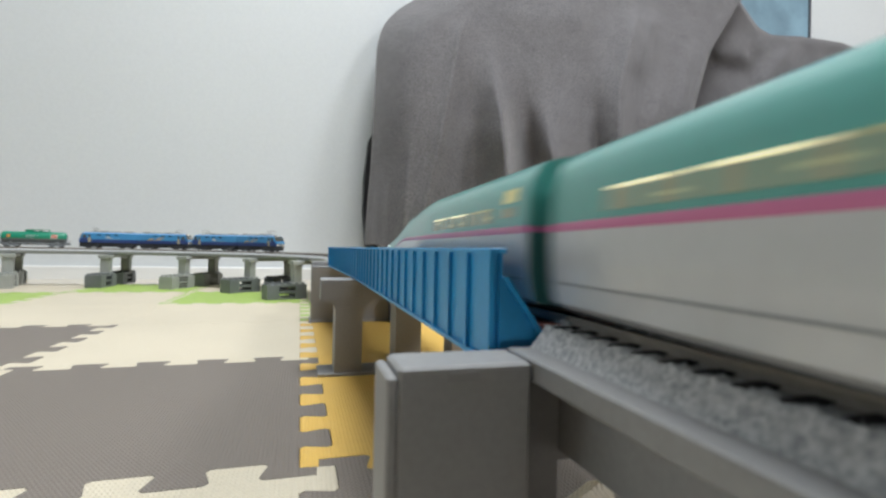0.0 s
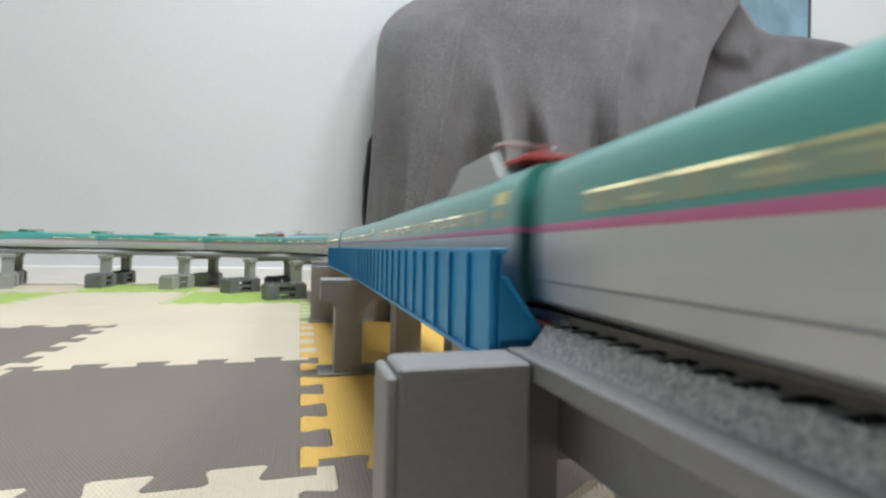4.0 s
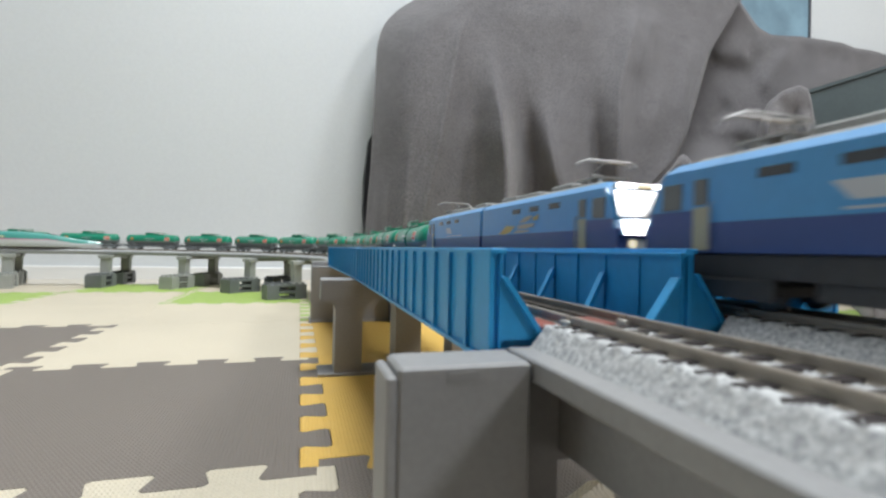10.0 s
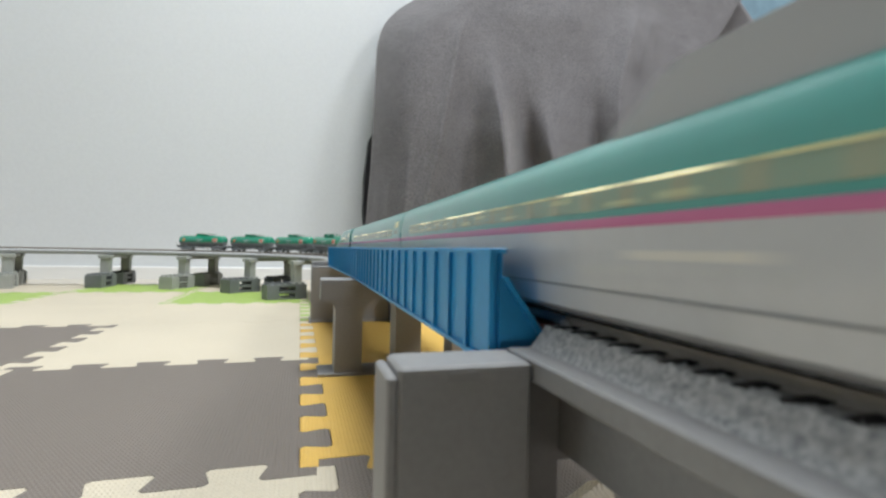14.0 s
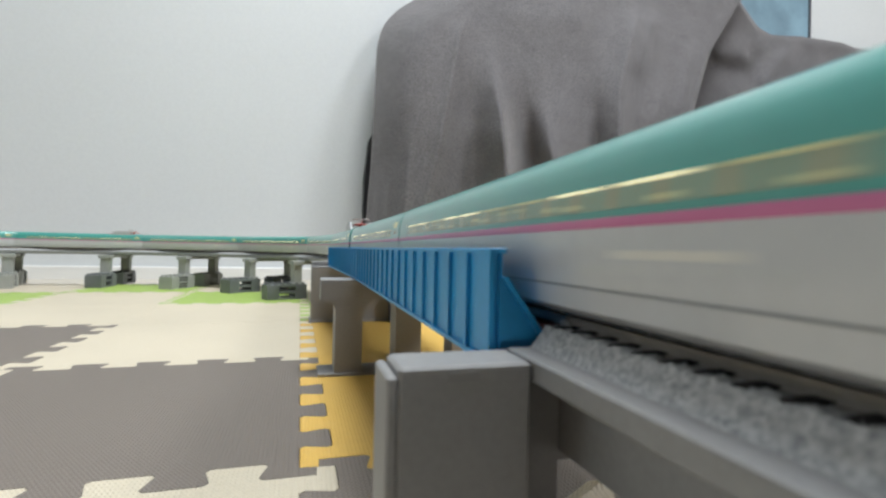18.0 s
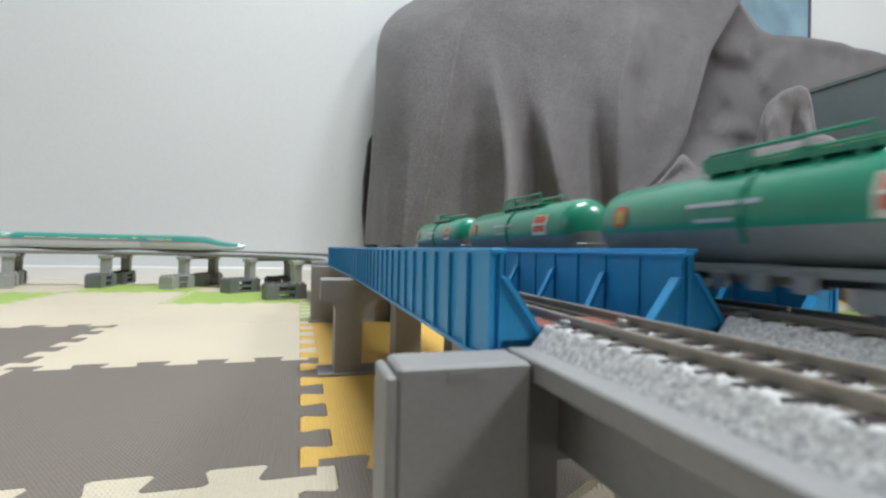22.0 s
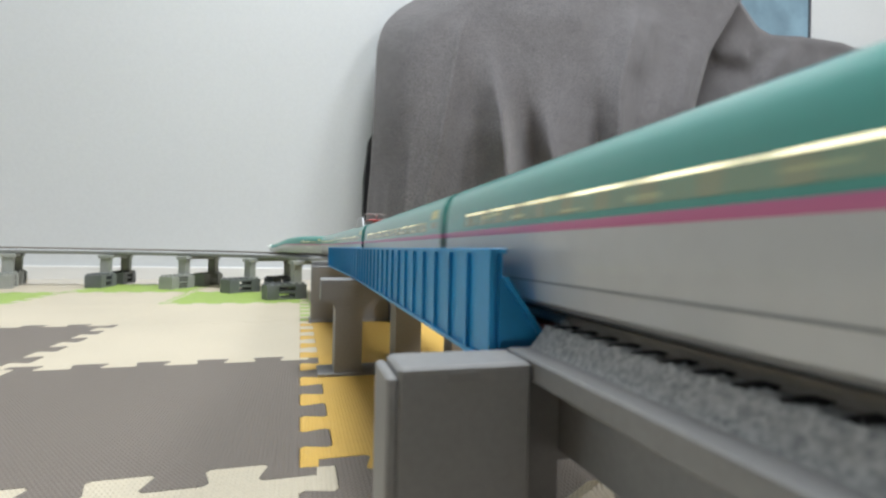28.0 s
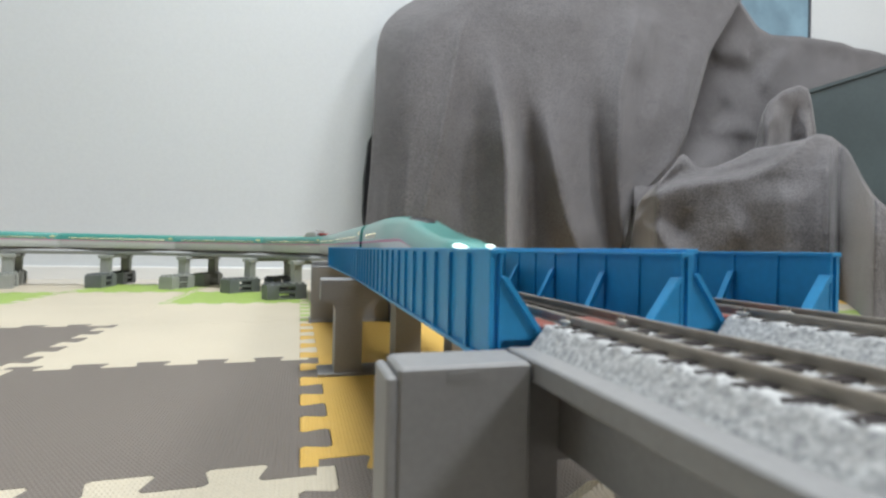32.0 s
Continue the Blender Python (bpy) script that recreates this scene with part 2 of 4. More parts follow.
bb = Mesh().prism([(0, -10), (-9, -10), (-9, 15), (-7, 17.5), (0, 17.5)], -2600, 3200, "x").move(Matrix.Translation((0, WALL_Y, 0)))
tagged(part("baseboard", bb, TRIM), "narrow white baseboard along the wall", "baseboard", kind="structure")

# ---- foam mat tiles with dovetail edges ----
TILE, TEETH, DEPTH = 150.0, 5, 5.2


def edge_points(sign):
    """Outline along one side from 0 to TILE, in (along, out); sign turns the teeth round."""
    pitch = TILE / TEETH
    pts = [(0.0, 0.0)]
    r = 1.6
    for k in range(TEETH):
        a = pitch * k
        for side, c in ((sign, a + pitch * 0.25), (-sign, a + pitch * 0.75)):
            w0, w1 = pitch * 0.25, pitch * 0.295
            d = DEPTH * side
            for u, w in ((-w0, 0.0), (-w1 + 0.3, d * 0.72), (-w1 + r, d), (w1 - r, d), (w1 - 0.3, d * 0.72), (w0, 0.0)):
                pts.append((c + u, w))
    pts.append((TILE, 0.0))
    pts = [p for p in pts if 0 <= p[0] <= TILE]
    return [p for i, p in enumerate(pts) if i == 0 or abs(p[0] - pts[i - 1][0]) + abs(p[1] - pts[i - 1][1]) > 0.01]


def mat_tile():
    m = Mesh()
    out = []
    e = edge_points(-1)
    for u, w in e[:-1]:
        out.append((u, -w))
    for u, w in e[:-1]:
        out.append((TILE + w, u))
    for u, w in reversed(e[1:]):
        out.append((u, TILE - w))
    for u, w in reversed(e[1:]):
        out.append((w, u))
    n = len(out)
    c = [(TILE / 2 + (x - TILE / 2) * 0.9994, TILE / 2 + (y - TILE / 2) * 0.9994) for x, y in out]
    m.add([(x, y, -10.0) for x, y in c] + [(x, y, -0.5) for x, y in c] + [(TILE / 2 + (x - TILE / 2) * 0.9975, TILE / 2 + (y - TILE / 2) * 0.9975, 0) for x, y in c],
          [tuple(3 * 0 + 2 * n + i for i in range(n))] +
          [(k * n + i, k * n + (i + 1) % n, (k + 1) * n + (i + 1) % n, (k + 1) * n + i) for k in (0, 1) for i in range(n)])
    return m


# rows from the wall towards the camera and behind it; columns from far left to right
COLUMNS = range(-6, 6)
LAYOUT = {
    4: "cyccgccgcycb",
    3: "cbcgcgcbccyc",
    2: "bcgcccgycbcy",
    1: "cycbbcyybcgc",
    0: "ygcccbyycbcb",
    -1: "bcycccbybccb",
    # rows out of view, mostly brown to cut light bounced off the floor
    -2: "bbbbbbbbbbyb",
    -3: "bbbbybbbbbbb",
}
NAMES = {"b": "dark brown", "c": "cream", "y": "yellow", "g": "lime green"}
tile_data = {k: mat_tile().data("foam_tile_" + n.replace(" ", "_")) for k, n in NAMES.items()}
for row, keys in LAYOUT.items():
    for c, k in zip(COLUMNS, keys):
        me = tile_data[k]
        if not me.materials:
            me.materials.append(FOAM[k])
        ob = new("foam_mat_tile", me)
        ob.matrix_basis = at(c * TILE, row * TILE - TILE)
        tagged(ob, NAMES[k] + " interlocking foam floor mat tile with dovetail edges", "floor mat", "foam tiles on the floor")

# ---- plate girder bridges ----
GT, GB = 65.8, 49.4   # top and bottom of the girders
SPAN = 186.0
HALF = 16.9


def girder_parts(parent, side, inward, start_gusset):
    """One plate girder at across = side, its inner face towards inward; local y runs along the span."""
    w = 0.9
    web = part("girder_web", Mesh().box(side - w / 2, side + w / 2, 1.0, SPAN - 1.0, GB + 0.6, GT - 0.6), BLUE, parent)
    part("top_flange", Mesh().box(side - 1.25, side + 1.25, 0, SPAN, GT - 0.75, GT, 0.12), BLUE, parent)
    part("bottom_flange", Mesh().box(side - 1.25, side + 1.25, 0, SPAN, GB, GB + 0.75, 0.12), BLUE, parent)
    n = 18
    rib_out = Mesh().box(-0.35, 0.35, -0.45, 0.45, GB + 0.7, GT - 0.7).data("rib")
    rib_in = Mesh().box(-0.2, 0.2, -0.35, 0.35, GB + 0.7, GT - 0.7).data("rib")
    out = -inward
    for i in range(n + 1):
        y = 0.8 + (SPAN - 1.6) * i / n
        part("rib", rib_out, BLUE, parent, place=Matrix.Translation(((side + out * 0.78) * MM, y * MM, 0)))
        part("rib", rib_in, BLUE, parent, place=Matrix.Translation(((side + inward * 0.6) * MM, y * MM, 0)))
    # slanting knee braces on the inner face
    for i in range(0, n + 1, 2):
        y = 0.8 + (SPAN - 1.6) * i / n
        y = min(max(y, 1.0), SPAN - 1.0)
        if i in (0, n):
            # end gusset plate with a stiffening edge
            pts = [(side + inward * 0.45, GB + 3.4), (side + inward * 7.2, GB + 3.4), (side + inward * 7.2, GB + 4.3), (side + inward * 6.6, GB + 4.4), (side + inward * 1.2, GT - 4.6), (side + inward * 0.45, GT - 4.6)]
            m = Mesh().prism(pts, y - 0.4, y + 0.4)
            part("gusset_edge", Mesh().prism([(side + inward * 6.3, GB + 4.3), (side + inward * 7.3, GB + 4.3), (side + inward * 1.5, GT - 4.0), (side + inward * 0.6, GT - 4.0)], y - 1.0, y + 1.0), BLUE, parent)
        else:
            m = Mesh().prism([(side + inward * 4.2, GB + 4.6), (side + inward * 5.1, GB + 4.6), (side + inward * 1.3, GT - 4.2), (side + inward * 0.45, GT - 4.2)], y - 0.75, y + 0.75)
        part("knee_brace", m, BLUE, parent)
    return web


def track_pieces(parent, length, z_ties, colour_tie):
    """Ties and rails of a straight piece; local y along it."""
    tie = Mesh().box(-7.6, 7.6, -0.85, 0.85, z_ties - 0.9, z_ties, 0.12).data("tie")
    k = int(length / 4.2)
    for i in range(k):
        part("tie", tie, colour_tie, parent, place=Matrix.Translation((0, (2.1 + i * length / k) * MM, 0)))
    for x in (-4.8, 4.8):
        rail_parts(parent, x, 0, length)


RAIL_OUT = [(-0.75, RAIL_TOP - 1.7), (0.75, RAIL_TOP - 1.7), (0.75, RAIL_TOP - 1.45), (0.25, RAIL_TOP - 1.3), (0.25, RAIL_TOP - 0.75),
            (0.42, RAIL_TOP - 0.6), (0.42, RAIL_TOP - 0.08), (0.34, RAIL_TOP), (-0.34, RAIL_TOP), (-0.42, RAIL_TOP - 0.08),
            (-0.42, RAIL_TOP - 0.6), (-0.25, RAIL_TOP - 0.75), (-0.25, RAIL_TOP - 1.3), (-0.75, RAIL_TOP - 1.45)]


def rail_parts(parent, x, y0, y1):
    part("rail", Mesh().prism([(x + u, w) for u, w in RAIL_OUT], y0, y1), RAIL, parent)


def bridge(name_label, place):
    b = thing("plate_girder_bridge", name_label, "bridge", "girder bridge spans", place)
    girder_parts(b, -HALF + 0.9, 1, True)
    girder_parts(b, HALF - 0.9, -1, True)
    part("bridge_floor", Mesh().box(-HALF + 1.6, HALF - 1.6, 0.5, SPAN - 0.5, GB + 1.2, GB + 2.0), DECK, b)
    for x in (-4.8, 4.8):
        part("stringer", Mesh().box(x - 0.8, x + 0.8, 0.5, SPAN - 0.5, GB + 2.0, RAIL_TOP - 3.0), BLUE, b)
    n = 12
    beam = Mesh().box(-HALF + 1.4, HALF - 1.4, -0.5, 0.5, GB + 2.0, GB + 3.4).data("cross_beam")
    for i in range(n + 1):
        part("cross_beam", beam, BLUE, b, place=Matrix.Translation((0, (2 + i * (SPAN - 4) / n) * MM, 0)))
    track_pieces(b, SPAN, RAIL_TOP - 1.7, TIE)
    for y in (5.0, SPAN - 5.0):
        part("red_tie", Mesh().box(-9.5, 9.5, y - 3.8, y + 3.8, RAIL_TOP - 2.6, RAIL_TOP - 1.45, 0.2), RED, b, "red-brown end tie plate")
    for x in (-4.8, 4.8):
        part("rail_joiner", Mesh().box(x - 0.8, x + 0.8, -1.3, 1.3, RAIL_TOP - 1.7, RAIL_TOP - 0.7, 0.15), JOINER, b, "pale metal rail joiner")
    return b


def span_place(s0, s1, off, dz):
    x0, y0, _ = on_line(s0, off)
    x1, y1, _ = on_line(s1 - 0.01, off)
    a = math.atan2(-(x1 - x0), y1 - y0)
    return Matrix.Translation((x0 * MM, y0 * MM, dz * MM)) @ Matrix.Rotation(a, 4, "Z")


first = bridge("bright blue plastic plate girder bridge span on grey piers", span_place(0.0, 186, 0, 0))
second = copy_thing(first, span_place(186.3, 372, 0, 0.2))
third = copy_thing(first, span_place(1.5, 186, SPACING, 0.6))
fourth = copy_thing(first, span_place(186.3, 372, SPACING, 0.7))

# ---- ballasted viaduct track on both sides of the bridges ----


def bed_mesh(s0, s1, off, step, rough, cuts, pieces):
    """Ballast bed with an uneven surface."""
    n = max(1, math.ceil((s1 - s0) / step))
    prof = []
    for i in range(cuts + 1):
        u = -12.6 + 25.2 * i / cuts
        w = 54.5 + 0.3 * smooth01((abs(u) - 6.4) / 1.0) - 1.25 * max(0.0, abs(u) - 9.0)
        prof.append((u, w))
    rings = []
    for k in range(n + 1):
        x, y, a = on_line(s0 + (s1 - s0) * k / n, off)
        ring = [(x - 12.6 * math.cos(a), y - 12.6 * math.sin(a), 48.6)]
        for u, w in prof:
            px, py = x + u * math.cos(a), y + u * math.sin(a)
            if abs(u) < 9.2 and pieces:
                # the stones rise between the ties at the rim
                d0 = 0.12 * math.cos(2 * math.pi * ((s0 + (s1 - s0) * k / n) - s0) / ((s1 - s0) / int((s1 - s0) / 4.2)))
                w += d0 * smooth01((abs(u) - 6.0) / 1.5) + 0.15
            d = noise.noise((px * 0.8, py * 0.8, 0.0)) * rough * 0.6 + noise.noise((px * 2.0, py * 2.0, 7.0)) * rough * 1.3
            ring.append((px, py, w + d))
        ring.append((x + 12.6 * math.cos(a), y + 12.6 * math.sin(a), 48.6))
        rings.append(ring)
    return Mesh().loft(rings)


def line_track(label, s0, s1, off, step, rough, dz, pieces):
    t = thing("ballasted_track", label, "railway track", "track sections")
    t.location.z = dz * MM
    part("ballast_bed", bed_mesh(s0, s1, off, step, rough, 84 if pieces else 16, pieces), BALLAST, t, "grey speckled ballast bed", smooth=75)
    for x in (-4.8, 4.8):
        part("rail", sweep(Mesh(), [(x + u, w) for u, w in RAIL_OUT], s0, s1, off, 4 if pieces else 12), RAIL, t)
    tie = Mesh().box(-8.5, 8.5, -0.9, 0.9, 53.6, 55.0, 0.12)
    n = int((s1 - s0) / 4.2)
    if pieces:
        me = tie.data("tie")
        for i in range(n):
            x, y, a = on_line(s0 + (i + 0.5) * (s1 - s0) / n, off)
            part("tie", me, TIE, t, place=at(x, y, 0, a))
    else:
        allm = Mesh()
        for i in range(n):
            x, y, a = on_line(s0 + (i + 0.5) * (s1 - s0) / n, off)
            m = Mesh().box(-8.5, 8.5, -0.9, 0.9, 53.6, 55.0)
            allm.add([(x + px * math.cos(a) - py * math.sin(a), y + px * math.sin(a) + py * math.cos(a), pz) for px, py, pz in m.v], m.f)
        tagged(part("ties", allm, TIE, t), kind="stuff")
    return t


line_track("ballasted model railway track with brown rails beside the blue bridge", -110, -0.6, 0, 0.3, 0.24, 0, True)
line_track("ballasted model railway track with brown rails beside the blue bridge", -110, 0.9, SPACING, 0.36, 0.24, 0.6, True)
FAR_END = 472 + math.pi * RADIUS + 200
line_track("ballasted model railway track curving on the far viaduct", 372.6, FAR_END, 0, 12, 0.12, 0.3, False)
line_track("ballasted model railway track curving on the far viaduct", 372.6, FAR_END, SPACING, 12, 0.12, 0.7, False)
line_track("ballasted model railway track on the return side of the loop", FAR_END, LOOP - 110, 0, 14, 0.1, 0.3, False)
line_track("ballasted model railway track on the return side of the loop", FAR_END, LOOP - 110, SPACING, 14, 0.1, 0.7, False)

# viaduct decks: grey plastic with low parapets
def deck(label, s0, s1, step, material, beams):
    foot = 46.0 if beams else 47.6
    d = thing("viaduct_deck", label, "viaduct", "viaduct deck sections")
    part("deck_slab", sweep(Mesh(), [(-7.6, foot), (SPACING + 7.6, foot), (SPACING + 7.6, 49.15), (-7.6, 49.15)], s0, s1, 0, step), material, d)
    rim = 49.2 if beams else 48.5
    top = 52.0 if beams else 52.6
    edge = [(-14.5, rim), (-7.5, rim), (-7.5, rim + 0.5), (-9.9, rim + 0.5), (-9.9, top - 0.25), (-10.15, top), (-14.45, top), (-14.7, top - 0.25), (-14.7, rim + 0.2)]
    for side in (edge, [(SPACING - u, w) for u, w in reversed(edge)]):
        part("parapet", sweep(Mesh(), side, s0, s1, 0, step), material, d)
    for u in beams:
        part("girder_beam", sweep(Mesh(), [(u - 3.5, 38.0), (u + 3.5, 38.0), (u + 3.5, 46.0), (u - 3.5, 46.0)], s0, s1, 0, step), material, d)
    return d


FARDECK = mat("far_deck_grey_plastic", (0.25, 0.255, 0.24), 0.5, grain=0.05, stain=0.05, stain_scale=30)
deck("grey plastic viaduct deck with a low parapet", -110, -0.4, 6, GREY, (-4.1, 7.5, 26.5, 38.1))
deck("grey plastic viaduct deck curving round on slim piers", 373, FAR_END, 10, FARDECK, ())
deck("grey plastic viaduct deck on the return side", FAR_END, LOOP - 110, 14, FARDECK, ())

# ---- piers ----
def near_pier():
    p = thing("viaduct_pier", "tall grey plastic pier block under the bridge end", "pier", "grey viaduct piers")
    part("pier_block", Mesh().box(4.6, 21.2, -245.8, -237.6, 2.4, 51.9, 0.4), GREY, p)
    # web added behind the gap so that the gap looks dark from the camera
    part("pier_web", Mesh().prism([(21.25, 2.4), (28.6, 2.4), (28.6, 36.5), (39.9, 36.5), (39.9, 48.9), (21.25, 48.9)], -239.5, -237.8), GREY, p)
    part("pier_block", Mesh().box(40, 103, -245.8, -237.6, 2.4, 45.9, 0.5), GREY, p)
    part("side_flange", Mesh().box(3.3, 4.62, -245.7, -236.6, 0, 50.9, 0.3), GREY, p)
    part("base_plate", Mesh().box(2, 26.2, -252, -231, 0.0, 2.4, 0.4), GREY, p)
    part("base_plate", Mesh().box(39, 107, -252, -231, 0.0, 2.4, 0.4), GREY, p)
    # shade of a moulded recess, put on as a darker grey plate
    part("slot", Mesh().box(10.4, 14.4, -245.9, -245.6, 50.0, 51.1), mat("shaded_grey_plastic", (0.25, 0.247, 0.245), 0.5), p, "darker plate for the shade of a small recess")
    return p


near_pier()


def portal_pier(x0, x1, y, top, columns, label):
    p = thing("bridge_pier", label, "pier", "grey viaduct piers")
    w, d = 6.9, 9.0
    part("pier_cap", Mesh().box(x0, x1, y, y + 2 * d, top - 11, top, 0.5), GREY, p)
    for c in columns:
        part("column", Mesh().box(c - w, c + w, y + 0.1, y + 2 * d - 1.2, 1.4, top - 10.8), GREY, p)
        for s in (-1, 1):
            pts = [(c + s * w, top - 11), (c + s * w, top - 16)] + [(c + s * (w + 5.6 * (1 - math.cos(t))), top - 16 + 5 * math.sin(t)) for t in (0.5, 1.0, 1.4)] + [(c + s * (w + 5.6), top - 11)]
            part("haunch", Mesh().prism(pts, y + 0.2, y + 2 * d - 1.3), GREY, p)
    part("base_plate", Mesh().box(x0 - 0.8, x1 + 0.8, y - 1.5, y + 2 * d + 1.5, 0, 1.5, 0.3), GREY, p)
    return p


portal_pier(4.2, 96, -45.5, 49.3, (18.5, 50.0, 81.5), "grey plastic portal pier with three columns")


def abutment():
    p = thing("bridge_abutment", "broad grey plastic abutment at the bridge end", "pier", "grey viaduct piers")
    part("abutment_wall", Mesh().box(3.6, 92, 141, 149.0, 1.5, 49.0, 0.5), GREY, p)
    part("bearing_shelf", Mesh().box(3.6, 92, 149.0, 162, 1.5, 53.0, 0.5), GREY, p)
    part("base_plate", Mesh().box(2.2, 94, 139, 166, 0, 1.5, 0.3), GREY, p)
    # slots are raised charcoal plates in place of the shade inside them
    for z in (9, 20):
        part("slot", Mesh().box(22.5, 26.0, 140.6, 141.2, z, z + (6 if z > 10 else 2.5)), BLOCKDARK, p, "charcoal plate for the shade in a moulded slot")
    part("side_wing", Mesh().box(72, 90, 128, 141, 1.5, 30, 0.4), BLOCKDARK, p)
    return p


abutment()


def block(u0, u1, v0, v1, z0, h, material, parent, studded=True):
    """A toy building block with slots through its front; studded: whether studs stand on top."""
    m = Mesh()
    t = 4.5
    m.box(u0, u0 + (u1 - u0) * 0.3, v0, v1, z0, z0 + h, 0.4)
    m.box(u1 - (u1 - u0) * 0.3, u1, v0, v1, z0, z0 + h, 0.4)
    for a, b in ((0.0, 0.16), (0.42, 0.58), (0.84, 1.0)):
        m.box(u0 + (u1 - u0) * 0.3, u1 - (u1 - u0) * 0.3, v0 + 1.2, v1 - 1.2, z0 + h * a, z0 + h * b)
    body = part("block_body", m, material, parent)
    n = max(2, round((u1 - u0) / 8))
    k = max(2, round((v1 - v0) / 8))
    if not studded:
        return body
    stud = Mesh().tube([(0, 0, 0), (0, 0, 2.2)], 2.2, 12).data("stud", 40)
    for i in range(n):
        for j in range(k):
            part("stud", stud, material, parent, place=Matrix.Translation(((u0 + (i + 0.5) * (u1 - u0) / n) * MM, (v0 + (j + 0.5) * (v1 - v0) / k) * MM, (z0 + h) * MM)))
    return body


COL_IN, COL_OUT, BLOCK_H = -22.0, 50.0, 18.5


def curve_pier(s, label):
    """Portal pier of the far viaduct: two slim columns joined by a beam with rounded corners."""
    x, y, a = on_line(s, 0)
    p = thing("viaduct_pier", label, "pier", "light grey curve piers", at(x, y, 0, a))
    for c, s2 in ((COL_IN, 1), (COL_OUT, -1)):
        part("column", Mesh().box(c - 5.0, c + 5.0, -6.5, 6.5, BLOCK_H + 2.5, 42.5, 0.5), LIGHTGREY, p)
        part("column_foot", Mesh().box(c - 7.0, c + 7.0, -8.5, 8.5, BLOCK_H, BLOCK_H + 2.6, 0.5), LIGHTGREY, p)
        part("column_head", Mesh().box(c - 7.2, c + 7.2, -8.5, 8.5, 42.5, 47.4, 0.6), LIGHTGREY, p)
        pts = [(c + s2 * 7.2, 43.0)] + [(c + s2 * (5.0 + 6 * (1 - math.cos(t))), 39.5 + 4.0 * math.sin(t)) for t in (0.0, 0.5, 1.0, 1.4)] + [(c + s2 * 11, 43.6), (c + s2 * 7.2, 44)]
        part("haunch", Mesh().prism(pts, -5, 5), LIGHTGREY, p)
    part("cross_beam", Mesh().box(COL_IN + 7, COL_OUT - 7, -6, 6, 43.4, 47.5, 0.3), LIGHTGREY, p)
    return p


def riser(s, u0, u1, material, label, rows=1):
    """A riser block standing under a pier foot, reaching from u0 to u1 across the line."""
    x, y, a = on_line(s, 0)
    m = (u0 + u1) / 2
    p = thing("riser_block", label, "toy block", "riser blocks under the piers", at(x + m * math.cos(a), y + m * math.sin(a), 0, a))
    h = (u1 - u0) / 2
    for k in range(rows):
        block(-h, h, -11, 11, BLOCK_H / rows * k, BLOCK_H / rows, material, p, k == rows - 1)
    return p


PIER_S = (600, 731, 865, 991, 1118, 1245, 1372)
WORD = {BLOCKGREY.name: "grey", BLOCKDARK.name: "charcoal", LIGHTGREY.name: "light grey"}
for i, s in enumerate(PIER_S):
    curve_pier(s, "slim light grey plastic viaduct pier standing on blocks")
    m1, m2 = ((BLOCKGREY, BLOCKGREY), (BLOCKGREY, BLOCKDARK), (LIGHTGREY, LIGHTGREY), (BLOCKGREY, BLOCKGREY), (LIGHTGREY, LIGHTGREY), (BLOCKGREY, LIGHTGREY), (LIGHTGREY, BLOCKGREY))[i]
    riser(s, -62, -12, m1, WORD[m1.name] + " plastic toy block with slots under a viaduct pier", 2 if i in (2, 4) else 1)
    riser(s, 12 if i else 30, 61, m2, WORD[m2.name] + " plastic toy block with studs under a viaduct pier", 2 if i in (2, 4) else 1)

# a loose cream mat corner under the deck
scrap = Mesh().prism([(-16, 0), (8, 0), (8, 7.4), (6.4, 8.4), (3, 6.8), (-12, 0.6)], -4.0, 4.0, "y").move(Matrix.Rotation(radians(-28), 4, "X"))
tagged(part("foam_mat_corner", scrap, FOAM["c"], place=at(58.5, -199, 1.9, 0.0)), "loose cream foam mat corner piece lying on the mat", "floor mat")

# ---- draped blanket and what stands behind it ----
CAM_POINT = np.array((-6.0, -300.0, 65.0))   # camera point: the cloths are shaped to fit its view, on a plane 860 mm away


def bell(t, w):
    return math.exp(-(t / w) ** 2)


def ease(t):
    t = np.clip(t, 0.0, 1.0)
    return t * t * (3 - 2 * t)


def curve(pts, soft=8.0):
    """A softened line through a few (a, b) points: b for any a."""
    a, b = zip(*pts)

    def f(q):
        return sum(np.interp(np.asarray(q) + o * soft, a, b) for o in (-1.0, -0.5, 0.0, 0.5, 1.0)) / 5
    return f


def ridge(x, z, pts, h, left, right, power=1.5, rise=0.0, fall=0.4):
    """A fold along a line of (x, z) points: its height falls off over the widths left and right of the line's direction,
    and swells and dies away over the shares rise and fall of its length."""
    best = np.full(x.shape, 1e9)
    side = np.zeros(x.shape)
    along = np.zeros(x.shape)
    whole, done = sum(math.dist(p, q) for p, q in zip(pts, pts[1:])), 0.0
    for (x0, z0), (x1, z1) in zip(pts, pts[1:]):
        dx, dz = x1 - x0, z1 - z0
        t = np.clip(((x - x0) * dx + (z - z0) * dz) / (dx * dx + dz * dz), 0, 1)
        d = np.hypot(x - x0 - t * dx, z - z0 - t * dz)
        c = dx * (z - z0) - dz * (x - x0)
        step = math.hypot(dx, dz)
        side = np.where(d < best, c, side)
        along = np.where(d < best, (done + t * step) / whole, along)
        best = np.minimum(best, d)
        done += step
    swell = (ease(along / rise) if rise else 1.0) * (ease((1 - along) / fall) if fall else 1.0)
    return h * swell * np.exp(-(best / np.where(side > 0, left, right)) ** power)


